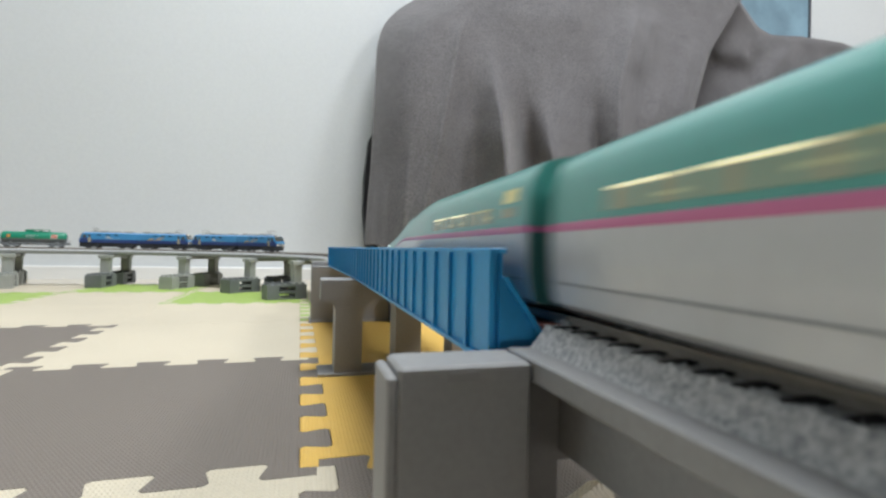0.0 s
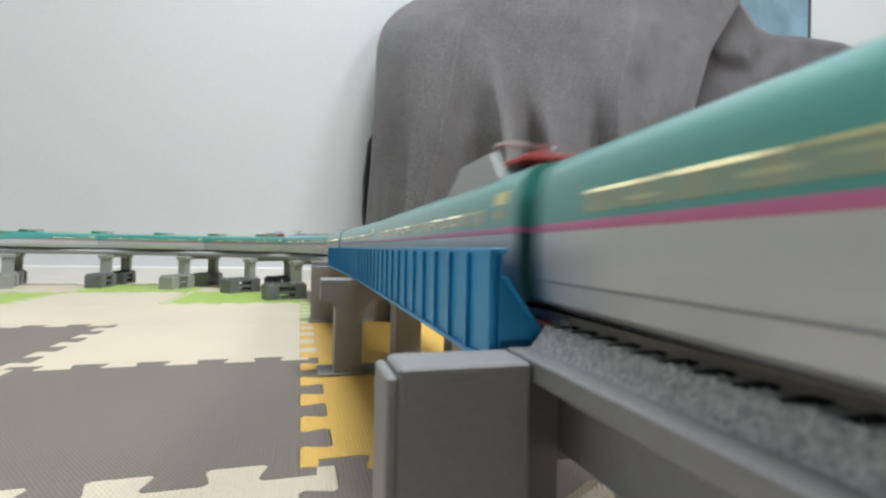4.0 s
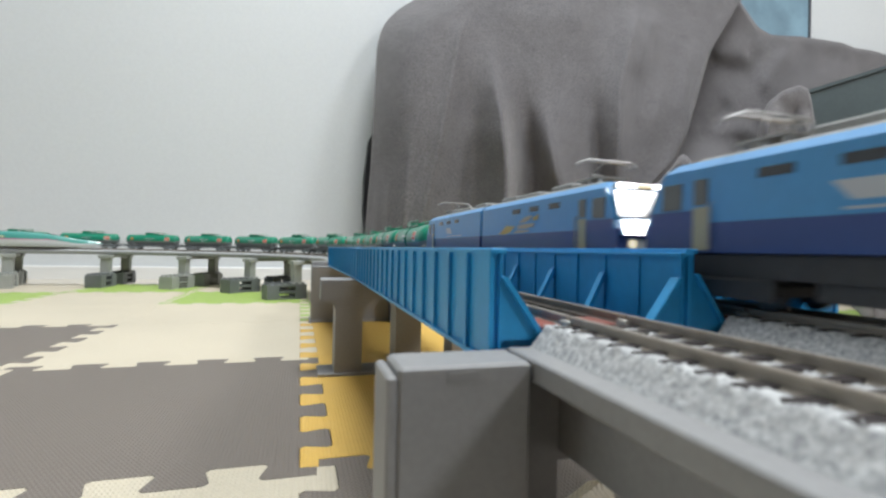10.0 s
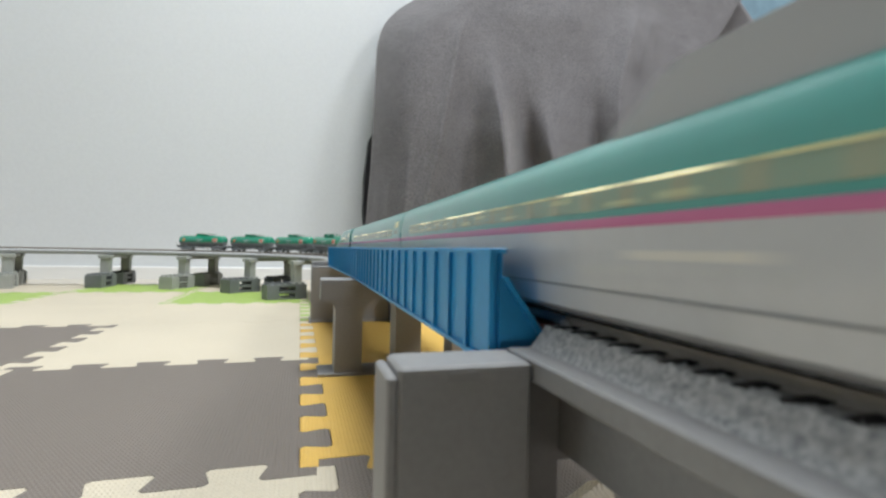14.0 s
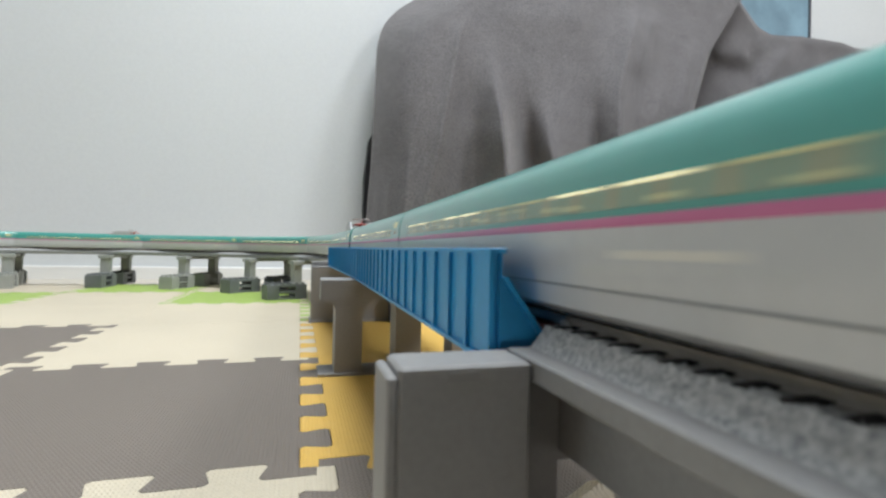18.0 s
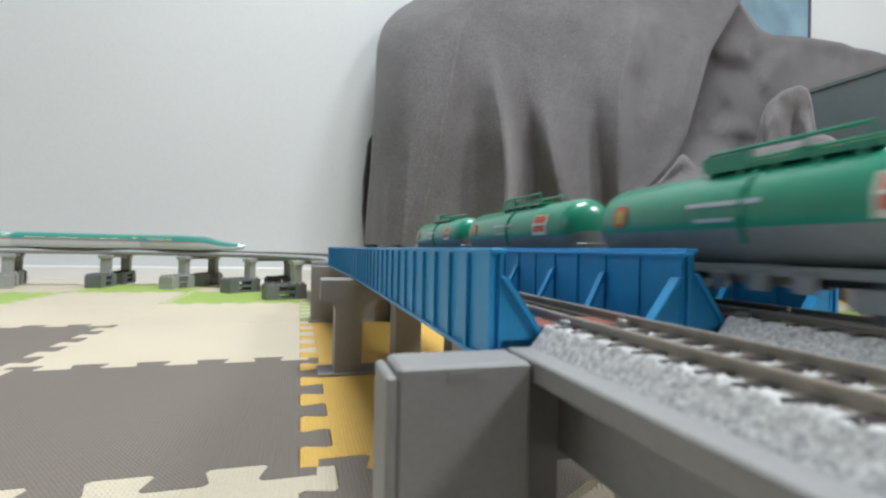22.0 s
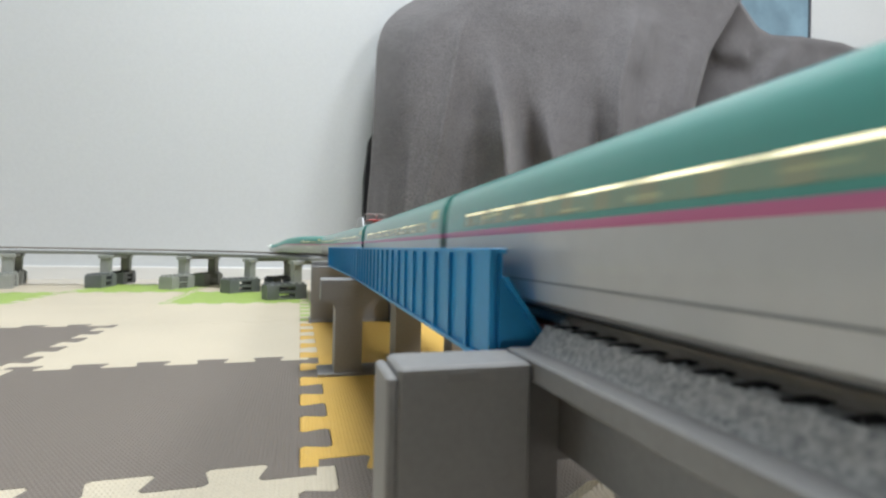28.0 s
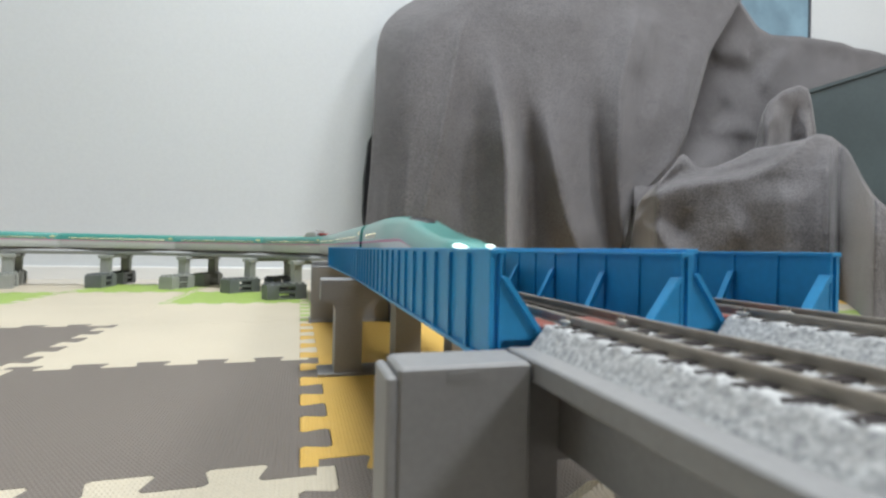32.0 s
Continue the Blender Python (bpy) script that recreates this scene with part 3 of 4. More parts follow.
def relax(s, times=3):
    """Evens out a field of fold heights, as cloth does, by a few rounds of neighbour averages."""
    for k in range(times):
        p = np.pad(s, 1, mode="edge")
        s = (4 * s + 2 * (p[:-2, 1:-1] + p[2:, 1:-1] + p[1:-1, :-2] + p[1:-1, 2:]) + p[:-2, :-2] + p[:-2, 2:] + p[2:, :-2] + p[2:, 2:]) / 16
    return s


def rumple(x, z, size, seed):
    flat = [noise.noise((a / size, b / size, seed)) for a, b in zip(x.ravel(), z.ravel())]
    return np.array(flat).reshape(x.shape)


def lip(t, r):
    """How far a rounded rim of radius r has turned back at t inside it."""
    t = np.clip(t, 0, r)
    return r - np.sqrt(np.maximum(0.0, r * r - (r - t) ** 2))


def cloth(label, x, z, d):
    """A fleece of some thickness through the points (x, z) of the layout plane, each pushed along its camera line to
    the depth d.
    """
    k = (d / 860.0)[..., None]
    p = CAM_POINT + (np.stack([x, np.full(x.shape, 560.0), z], -1) - CAM_POINT) * k
    out = p - CAM_POINT
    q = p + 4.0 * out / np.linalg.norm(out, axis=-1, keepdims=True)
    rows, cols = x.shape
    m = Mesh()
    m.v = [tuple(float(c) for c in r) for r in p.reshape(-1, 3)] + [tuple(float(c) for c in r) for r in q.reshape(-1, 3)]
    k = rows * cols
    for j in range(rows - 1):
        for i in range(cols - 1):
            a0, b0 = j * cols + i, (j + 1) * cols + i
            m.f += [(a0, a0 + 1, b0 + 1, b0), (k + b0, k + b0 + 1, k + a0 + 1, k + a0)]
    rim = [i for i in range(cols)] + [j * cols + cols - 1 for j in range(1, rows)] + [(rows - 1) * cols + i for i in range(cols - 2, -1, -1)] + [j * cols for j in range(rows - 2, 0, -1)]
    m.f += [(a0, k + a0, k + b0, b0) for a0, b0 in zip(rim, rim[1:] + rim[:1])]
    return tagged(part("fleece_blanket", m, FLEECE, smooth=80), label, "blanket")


# outlines, folds and depths of the four blankets follow the camera's view
def main_blanket():
    left = curve([(36, 98), (65, 101), (130, 104), (204, 109), (353, 114), (423, 116), (460, 126), (490, 149), (513, 179), (547, 224), (579, 284), (620, 360), (700, 480)], 10)
    right = curve([(30, 622), (77, 633), (157, 655), (199, 693), (257, 752), (322, 786), (436, 820), (510, 844), (574, 884), (637, 926), (700, 961)], 12)
    u = np.concatenate([np.zeros(5), np.linspace(0, 1, 330), np.ones(5)])[None, :]
    wrap = np.concatenate([np.linspace(-1, -0.2, 5), np.zeros(330), np.linspace(0.2, 1, 5)])[None, :]
    v = np.linspace(0, 1, 170)[:, None]
    hem = 71 - 36 * ease((u - 0.2) / 0.03) + 2.5 * np.sin(u * 70)
    z = hem + (655 - hem) * v
    l, r = left(z), right(z)
    x = l + (r - l) * u - 14 * wrap * np.abs(wrap)
    s = 0.0
    for pts, h, a, b, p in (
            ([(193, 67), (203, 108), (239, 281), (264, 424), (270, 466), (291, 527)], 20, 16, 14, 1.0),
            ([(372, 55), (369, 215), (359, 313), (346, 370), (336, 412), (320, 470)], 68, 30, 13, 1.25),
            ([(641, 60), (624, 137), (616, 231), (618, 409), (638, 496), (654, 557), (664, 600)], 44, 34, 40, 1.2),
            ([(658, 417), (675, 501), (698, 576)], 16, 20, 20, 1.4),
            ([(163, 57), (168, 99), (184, 307)], 12, 12, 8, 1.2),
            ([(538, 50), (500, 130), (472, 229), (454, 305), (446, 390)], 60, 30, 40, 1.35),
            ([(121, 56), (122, 205)], 7, 8, 6, 1.2), ([(139, 56), (144, 207)], 7, 8, 6, 1.2),
            ([(691, 291), (717, 400), (729, 497)], 11, 30, 26, 1.5), ([(759, 332), (782, 431), (794, 530)], 10, 28, 22, 1.5),
            ([(425, 55), (418, 225), (405, 333), (390, 420)], -50, 30, 28, 1.8), ([(594, 55), (578, 160), (562, 260), (552, 371), (545, 480)], -38, 30, 26, 1.8),
            ([(290, 55), (298, 217), (300, 365), (296, 460)], -34, 40, 36, 1.8),
            ([(655, 150), (700, 215), (775, 300)], 12, 20, 20, 1.5),
            ([(291, 527), (420, 520), (560, 545)], 16, 60, 60, 1.6)):
        s = s + ridge(x, z, pts, h, a, b, p, 0.35 if pts[0][1] > 100 else 0.0, 0.15 if pts[-1][1] > 500 else 0.5)
    s = relax(s, 5) + 6 * rumple(x, z, 150, 3.0) + 1.0 * rumple(x, z, 34, 9.0)
    d = 930 + 120 * ease((z - 250) / 430) - s * ease((x - l) / 26 + 0.15)
    d = d + 125 * np.clip((95 - (x - l)) / 95, 0, 1) ** 2.2 + (lip(r - x, 16) * 1.2 + 60 * np.maximum(wrap, 0)) * (1 - 0.8 * ease((z - 470) / 70)) + 18 * np.maximum(-wrap, 0)
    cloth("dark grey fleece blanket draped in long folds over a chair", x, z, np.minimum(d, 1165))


def heap_blanket():
    crest = curve([(620, -20), (640, 40), (651, 110), (661, 171), (693, 199), (735, 239), (760, 270), (775, 285), (793, 274), (817, 254), (857, 259), (915, 282), (966, 308),
                   (1037, 323), (1114, 342), (1163, 360), (1206, 357), (1263, 328), (1318, 257), (1354, 222), (1398, 197), (1500, 160), (1900, 130)], 9)
    x = np.linspace(634, 1880, 340)[None, :]
    n, back = 130, 14
    v = np.concatenate([np.linspace(0, 1, n), np.ones(back)])[:, None]
    over = np.concatenate([np.zeros(n), np.linspace(1.0 / back, 1, back)])[:, None]
    top = crest(x)
    base = 700 - 60 * ease((x - 700) / 300) - 70 * ease((x - 950) / 200) 
    foot = 65 - 76 * 860 / (base + 24 * ease((x - 1200) / 40) - 250 * ease((x - 1215) / 150))
    z = foot + (top - foot) * v - over ** 2 * 70
    x = x + 0 * z
    s = 0.0
    for pts, h, a, b, r0, r1 in (
            ([(662, 168), (736, 207), (831, 227), (948, 244), (1030, 278), (1105, 326), (1158, 350)], 30, 12, 70, 0.08, 0.25),
            ([(823, 245), (900, 262), (980, 287), (1080, 316)], 8, 9, 9, 0.2, 0.4),
            ([(666, 174), (714, 215), (768, 273)], 20, 14, 12, 0.1, 0.2),
            ([(831, 238), (916, 250), (988, 268), (1054, 299)], -3, 8, 8, 0.2, 0.4),
            ([(694, 187), (743, 225), (796, 255)], -12, 12, 12, 0.2, 0.3),
            ([(857, 259), (931, 276), (987, 301)], -4, 7, 7, 0.2, 0.4),
            ([(1163, 345), (1196, 291), (1207, 40)], 26, 70, 30, 0.3, 0.0),
            ([(967, 154), (904, 107), (820, 50)], 10, 60, 90, 0.3, 0.0),
            ([(680, 158), (738, 133), (819, 111)], -15, 38, 38, 0.1, 0.4),
            ([(666, 157), (684, 134), (717, 108), (754, 60)], 24, 26, 20, 0.1, 0.0),
            ([(1050, 250), (1060, 140), (1070, 40)], 18, 80, 80, 0.3, 0.0)):
        s = s + ridge(x, z, pts, h, a, b, 1.4, r0, r1)
    s = relax(s, 5) + 3 * rumple(x, z, 110, 5.0) + 0.7 * rumple(x, z, 30, 2.0)
    d = base - s + 60 * (np.maximum(0, z - 120) / 240) ** 1.5 + lip(top - z, 15) * (over == 0) + 15 * (over > 0) + 95 * over
    d = d + 24 * ease((x - 1200) / 40) - 250 * ease((x - 1215) / 150) + 230 * ease((720 - x) / 90)
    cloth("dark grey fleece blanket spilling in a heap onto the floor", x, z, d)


def back_blanket():
    crest = curve([(725, 676), (890, 668), (936, 620), (976, 582), (1014, 571), (1108, 581), (1234, 584), (1281, 577), (1339, 579), (1388, 575), (1555, 557), (1806, 549)], 10)
    x = np.linspace(655, 1560, 200)[None, :]
    n, back = 110, 10
    v = np.concatenate([np.linspace(0, 1, n), np.ones(back)])[:, None]
    over = np.concatenate([np.zeros(n), np.linspace(1.0 / back, 1, back)])[:, None]
    top = crest(x)
    z = 60 + (top - 60) * v - over ** 2 * 40
    x = x + 0 * z
    s = 0.0
    for pts, h, a, b in (
            ([(840, 507), (910, 512), (966, 511)], 20, 14, 26), ([(976, 428), (1024, 498), (1108, 568)], 26, 24, 30), ([(940, 430), (966, 503), (985, 545)], -12, 26, 24),
            ([(821, 326), (898, 350), (978, 362)], 26, 14, 40), ([(905, 634), (949, 552), (974, 517)], -10, 28, 26),
            ([(830, 300), (900, 420)], -18, 30, 30), ([(1060, 420), (1160, 470), (1300, 530)], 20, 30, 30), ([(1150, 540), (1260, 550)], -10, 20, 20),
            ([(850, 260), (890, 300)], 16, 10, 12), ([(880, 262), (925, 305)], 14, 9, 10)):
        s = s + ridge(x, z, pts, h, a, b, 1.5, 0.25, 0.3)
    s = relax(s, 8) + 6 * rumple(x, z, 110, 7.0) + 1.2 * rumple(x, z, 32, 4.0)
    d = 1075 - s - 45 * ease((z - 470) / 80) * ease((1020 - x) / 90) + 45 * ease((z - 380) / 200) - 190 * ease((330 - z) / 160) + lip(top - z, 16) + 30 * over
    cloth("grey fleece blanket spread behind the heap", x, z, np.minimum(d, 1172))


def flap_blanket():
    crest = curve([(963, 293), (976, 318), (984, 371), (1006, 416), (1051, 449), (1102, 468), (1132, 461), (1147, 407), (1164, 328)], 6)
    x = np.linspace(966, 1156, 60)[None, :]
    n, back = 44, 8
    v = np.concatenate([np.linspace(0, 1, n), np.ones(back)])[:, None]
    over = np.concatenate([np.zeros(n), np.linspace(1.0 / back, 1, back)])[:, None]
    top = crest(x)
    z = 230 + (top - 230) * v - over ** 2 * 30
    x = x + 0 * z
    s = ridge(x, z, [(1000, 260), (1010, 360), (1050, 430)], 24, 22, 20) + ridge(x, z, [(1075, 260), (1082, 380), (1100, 440)], -16, 20, 20) + ridge(x, z, [(1128, 260), (1126, 420)], 16, 16, 14)
    d = 770 - s - 20 * ease((330 - z) / 80) + lip(top - z, 12) + 75 * over + 3 * rumple(x, z, 40, 1.0) + 30 * ease((1000 - x) / 30)
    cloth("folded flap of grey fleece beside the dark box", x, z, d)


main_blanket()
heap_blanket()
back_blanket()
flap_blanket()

BOXM = mat("dark_teal_box", (0.055, 0.075, 0.08), 0.45, grain=0.06, grain_scale=120, stain=0.15, stain_scale=7)
sb = thing("storage_box", "dark teal storage box half covered by the blanket", "box", place=at(1075, 575, -12, radians(-24)))
part("box_body", Mesh().prism([(50, 120), (420, 120), (420, 578), (50, 459)], 0, 170), BOXM, sb)
part("lid_edge", Mesh().prism([(48, 459), (424, 579.5), (424, 588), (48, 467)], -5, 175), BOXM, sb)
part("plinth", Mesh().box(100, 415, 5, 165, 2, 120), UNDER, sb)
# vent openings are not cut; black plates give their shade
for i in range(3):
    part("slot", Mesh().box(252 + i * 30, 272 + i * 30, -3, 2, 245, 320, 1.5), UNDER, sb, "black plate for the shade in a vent slot")

CHAIR = mat("black_chair_plastic", (0.03, 0.03, 0.034), 0.5, grain=0.08, grain_scale=200, stain=0.1)
ch = thing("chair", "black chair frame mostly hidden under the blanket", "chair")
part("side_rest", Mesh().prism([(0, 70), (26, 62), (40, 120), (40, 300), (30, 330), (12, 338), (2, 318), (-7, 230), (-8, 150)], 845, 872).move(Matrix.Translation((141, 0, 0))), CHAIR, ch, smooth=40)
for x, y in ((250, 800), (560, 760), (230, 850), (560, 850)):
    part("leg", Mesh().tube([(x, y, -10), (x, y, 330)], 15, 12), CHAIR, ch, smooth=40)
part("seat", Mesh().box(300, 640, 770, 865, 330, 380, 10), CHAIR, ch)

# framed glass on the wall above the blanket, its blue reflection put into the colour
GLASSB = mat("painted_blue_reflection", (0.22, 0.34, 0.42), 0.12, stain=0.3, stain_scale=9, spec=0.8)
fr = thing("picture_frame", "tall framed glass leaning against the wall, a blue reflection painted into its colour", "frame")
part("glass_pane", Mesh().box(1180, 1508, 852, 858, 560, 1250), GLASSB, fr)
for a, b in ((1172, 1180), (1508, 1514)):
    part("frame_side", Mesh().box(a, b, 846, 864, 550, 1260, 1), mat("dark_frame", (0.08, 0.09, 0.1), 0.4), fr)
part("frame_top", Mesh().box(1170, 1518, 846, 864, 1250, 1262, 1), MATS["dark_frame"], fr)
part("frame_foot", Mesh().box(1170, 1518, 846, 864, -10, 560, 1), MATS["dark_frame"], fr)

# ---- rolling stock; local y is the way it travels, z from the rail tops ----
TEAL = mat("teal_train_paint", (0.075, 0.34, 0.30), 0.28, coat=0.5, grain=0.02)
PEARL = mat("white_train_paint", (0.53, 0.54, 0.55), 0.3, coat=0.5, grain=0.02)
PINK = mat("pink_stripe_paint", (0.56, 0.15, 0.31), 0.35, coat=0.3)
WINDOW = mat("warm_lit_window", (0.26, 0.29, 0.20), 0.2, coat=0.3, emit=0.12)
WINDIM = mat("dim_cabin_light", (0.42, 0.40, 0.2), 0.3, emit=0.35)
ENDWIN = mat("yellow_lit_door_window", (0.60, 0.56, 0.25), 0.3, emit=0.18)
WINBRIGHT = mat("white_cabin_light", (1.0, 0.92, 0.62), 0.3, emit=1.5)
WINLIT = mat("bright_cabin_light", (1.0, 0.9, 0.55), 0.3, emit=0.8)
DARKGLASS = mat("dark_cab_glass", (0.03, 0.035, 0.04), 0.08, spec=0.8)
LAMPW = mat("white_headlamp", (0.85, 1.0, 0.95), 0.2, emit=2.5)
GANGWAY = mat("shaded_gap_teal", (0.02, 0.11, 0.10), 0.6)
SHIELD = mat("grey_roof_shield", (0.42, 0.43, 0.44), 0.4)
REDINS = mat("red_roof_insulator", (0.55, 0.05, 0.04), 0.4)
STEEL = mat("pale_steel", (0.33, 0.32, 0.31), 0.4, metal=0.5)

LOWER = [(8.6, 1.3), (9.9, 2.2), (10.35, 4.9), (10.42, 5.2), (10.55, 8.4), (10.55, 12.1)]
UPPER = [(10.55, 12.95), (10.42, 15.6), (10.15, 18.0), (9.65, 20.0), (8.7, 21.8), (6.9, 23.0), (3.8, 23.6), (0.0, 23.75)]


def half_ring(pts, y, sx=1.0, fz=None):
    right = [(x * sx, y, fz(z) if fz else z) for x, z in pts]
    left = [(-x, yy, z) for x, yy, z in reversed(right) if abs(x) > 1e-6]
    return right + left


def bogie(parent, y, gauge=4.6, base=8.0, r=2.9, half=7.2, frame_mat=None):
    b = part("bogie", Mesh().box(-half, half, y - base * 0.75, y + base * 0.75, 2.2, 4.0, 0.4), frame_mat or UNDER, parent)
    wheel = MATS["dark_wheel_metal"]
    for dy in (-base / 2, base / 2):
        for x in (-gauge, gauge):
            part("wheel", Mesh().tube([(x - 0.6, y + dy, r), (x + 0.6, y + dy, r)], r, 16), wheel, b, smooth=40)
    for x in (-half, half):
        part("side_frame", Mesh().box(x - 0.7, x + 0.7, y - base * 0.8, y + base * 0.8, 1.6, 4.6, 0.4), frame_mat or UNDER, b)
    return b


CAR, NOSE = 167.65, 109.8


NOSE_LINE = [(0.0, 23.75), (0.095, 23.6), (0.155, 23.3), (0.215, 22.9), (0.284, 22.4), (0.37, 21.4), (0.456, 20.1), (0.525, 18.7), (0.594, 17.2), (0.7, 15.1), (0.8, 13.4), (0.9, 12.5), (1.0, 11.8)]


def nose_top(t):
    """Height of the nose's upper line, with the cab bulge, t from its root to the tip."""
    for (t0, z0), (t1, z1) in zip(NOSE_LINE, NOSE_LINE[1:]):
        if t <= t1:
            break
    return z0 + (z1 - z0) * (t - t0) / (t1 - t0) + 0.25 * bell(t - 0.43, 0.06)


def express_car(kind, lit=False):
    """kind: mid, roof (with current collector), head (nose forwards), tail (nose backwards)."""
    c = thing("express_train_car", ("teal and white model express car with pink stripe and pointed nose" if kind in ("head", "tail") else "teal and white streamlined model express train car with pink stripe"),
              "train car", "cars of the teal express train")
    half = CAR / 2
    nose = NOSE - (5.5 if kind == "head" else 0.0)
    if kind in ("mid", "roof"):
        y0, y1 = -half + 2.2, half - 2.2
        sign = 1
    else:
        # built with the nose forwards, turned round for the tail
        y0, y1 = -half + 2.2, -21.3
        sign = 1 if kind == "head" else -1
    low = [half_ring(LOWER, y) for y in (y0, y1)]
    up = [half_ring(UPPER, y) for y in (y0, y1)]
    stripe = [half_ring([(10.57, 11.95), (10.62, 12.1), (10.62, 12.95), (10.57, 13.1)], y) for y in (y0, y1)]
    turn = Matrix.Rotation(0 if sign > 0 else math.pi, 4, "Z")
    if kind in ("head", "tail"):
        nose_low, nose_up, nose_st = [], [], []
        n = 22
        for i in range(1, n + 1):
            t = i / n
            y = y1 + nose * (t if i < n else 1.0)
            top = nose_top(t)
            split = 12.55 - 5.0 * smooth01((t - 0.38) / 0.40)
            w = 1 - 0.10 * smooth01(t / 0.6) - 0.20 * max(0.0, (t - 0.5) / 0.5) ** 2
            bot = 1.3 + 2.8 * max(0.0, (t - 0.6) / 0.4) ** 1.8
            if t > 0.86:
                # rounded tip
                q = math.sqrt(max(0.015, 1 - ((t - 0.86) / 0.143) ** 2))
                w, top, bot, split = w * (0.22 + 0.78 * q), 7.6 + (top - 7.6) * q, 6.6 + (bot - 6.6) * q, 7.3 + (split - 7.3) * q
            top = max(top, split + 0.4)
            k = smooth01(t / 0.35)
            fl = lambda z: bot + (z - 1.3) / (12.1 - 1.3) * (split - 0.1 - bot)
            fu = lambda z: split + (z - 12.95) / (23.75 - 12.95) * (top - split)
            nose_low.append(half_ring([(x * (1 - 0.11 * k * smooth01((z - 8.0) / 4.5)), z) for x, z in LOWER], y, w, fl))
            nose_up.append(half_ring([(x * (1 - 0.11 * k - 0.10 * k * smooth01((z - 15) / 5)), z) for x, z in UPPER], y, w, fu))
            if t < 0.64:
                nose_st.append(half_ring([(x * (1 - 0.11 * k) + 0.05, z) for x, z in ((10.58, 11.95), (10.63, 12.1), (10.63, 12.95), (10.58, 13.1))], y, w,
                                         lambda z: split + (z - 12.53) * (1 - 0.9 * smooth01((t - 0.3) / 0.34))))
        low += nose_low
        up += nose_up
        stripe += nose_st
    part("lower_body", Mesh().loft(low).move(turn), PEARL, c, "pearl white lower body", smooth=40)
    part("upper_body", Mesh().loft(up).move(turn), TEAL, c, "glossy teal upper body", smooth=40)
    part("stripe", Mesh().loft(stripe).move(turn), PINK, c, "pink side stripe", smooth=40)
    # windows, one by one, on both sides
    a0, a1 = (y0 + 14, y1 - 14) if kind in ("mid", "roof") else (y0 + 14, y1 - 4)
    n = 18 if kind in ("mid", "roof") else 6
    pitch = (a1 - a0) / n
    for sx in (-1, 1):
        for i in range(n):
            y = a0 + (i + 0.5) * pitch
            m = Mesh().prism([(y - pitch * 0.4, 0), (y + pitch * 0.4, 0), (y + pitch * 0.4, 2.65), (y - pitch * 0.4, 2.65)], -0.12, 0.12, "x")
            m.move(turn @ Matrix.Translation((sx * 10.53, 0, 13.95)) @ Matrix.Rotation(-sx * radians(5.5), 4, "Y"))
            part("window", m, WINDOW, c)
        # strips of the cabin lighting along the heads of the windows
        rnd = random.Random(len(kind) * 3 + (11 if lit else 0))
        strips = max(2, round((a1 - a0) / 13))
        for j in range(strips):
            step = (a1 - a0) / strips
            y = a0 + (j + 0.5) * step
            glow = (WINBRIGHT if j < strips - 3 else WINLIT) if lit else (WINLIT, WINDIM, WINLIT, WINDIM)[rnd.randrange(4)]
            m = Mesh().box(-0.1, 0.1, y - step * 0.4, y + step * 0.4, 0, 0.4 if lit else 0.3)
            m.move(turn @ Matrix.Translation((sx * 10.38, 0, 16.1 if lit else 16.3)) @ Matrix.Rotation(-sx * radians(8), 4, "Y"))
            part("cabin_light", m, glow, c, "warm cabin light strip")
        # lit seat backs are glowing plates added on the window faces
        for j in range(n):
            if rnd.random() < 0.6:
                y = a0 + (j + rnd.uniform(0.3, 0.7)) * pitch
                z = rnd.uniform(14.2, 15.4)
                m = Mesh().box(-0.1, 0.1, y - pitch * rnd.uniform(0.1, 0.22), y + pitch * rnd.uniform(0.1, 0.22), 0, rnd.uniform(0.3, 0.7))
                m.move(turn @ Matrix.Translation((sx * (10.55 - 0.09 * (z - 13.95)), 0, z)) @ Matrix.Rotation(-sx * radians(5.5), 4, "Y"))
                part("seat_back", m, WINDIM, c, "glowing plate for a seat back lit inside the car")
        # lit window of the end door
        for w0, w1, za, zb, mm in () if kind == "tail" else ((4.5, 10.0, 17.0, 19.2, ENDWIN), (4.5, 10.5, 14.6, 16.2, WINDOW)):
            m = Mesh().prism([(y0 + w0, 0), (y0 + w1, 0), (y0 + w1, zb - za), (y0 + w0, zb - za)], -0.1, 0.1, "x")
            m.move(turn @ Matrix.Translation((sx * (10.46 if za < 15 else 10.26), 0, za)) @ Matrix.Rotation(-sx * radians(5.5 if za < 15 else 10), 4, "Y"))
            part("door_window", m, mm, c, "lit window of the end door")
        part("skirt_groove", Mesh().box(-0.1, 0.1, y0 + 2, (y1 if kind in ("mid", "roof") else y1 + 60) - 2, 4.9, 5.15).move(turn @ Matrix.Translation((sx * 10.42, 0, 0))), mat("grey_groove", (0.25, 0.26, 0.27), 0.5), c)
        part("name_bar", Mesh().box(-0.05, 0.05, y0 + 24, y0 + 40, 8.6, 9.5).move(turn @ Matrix.Translation((sx * 10.58, 0, 0))), SIGNW, c, "small pale marking bar")
    # gangways and end walls carry the shade between cars in their dark teal
    part("gangway", Mesh().box(-6.0, 6.0, y0 - 2.2, y0 + 0.5, 1.6, 19.5, 0.8).move(turn), GANGWAY, c)
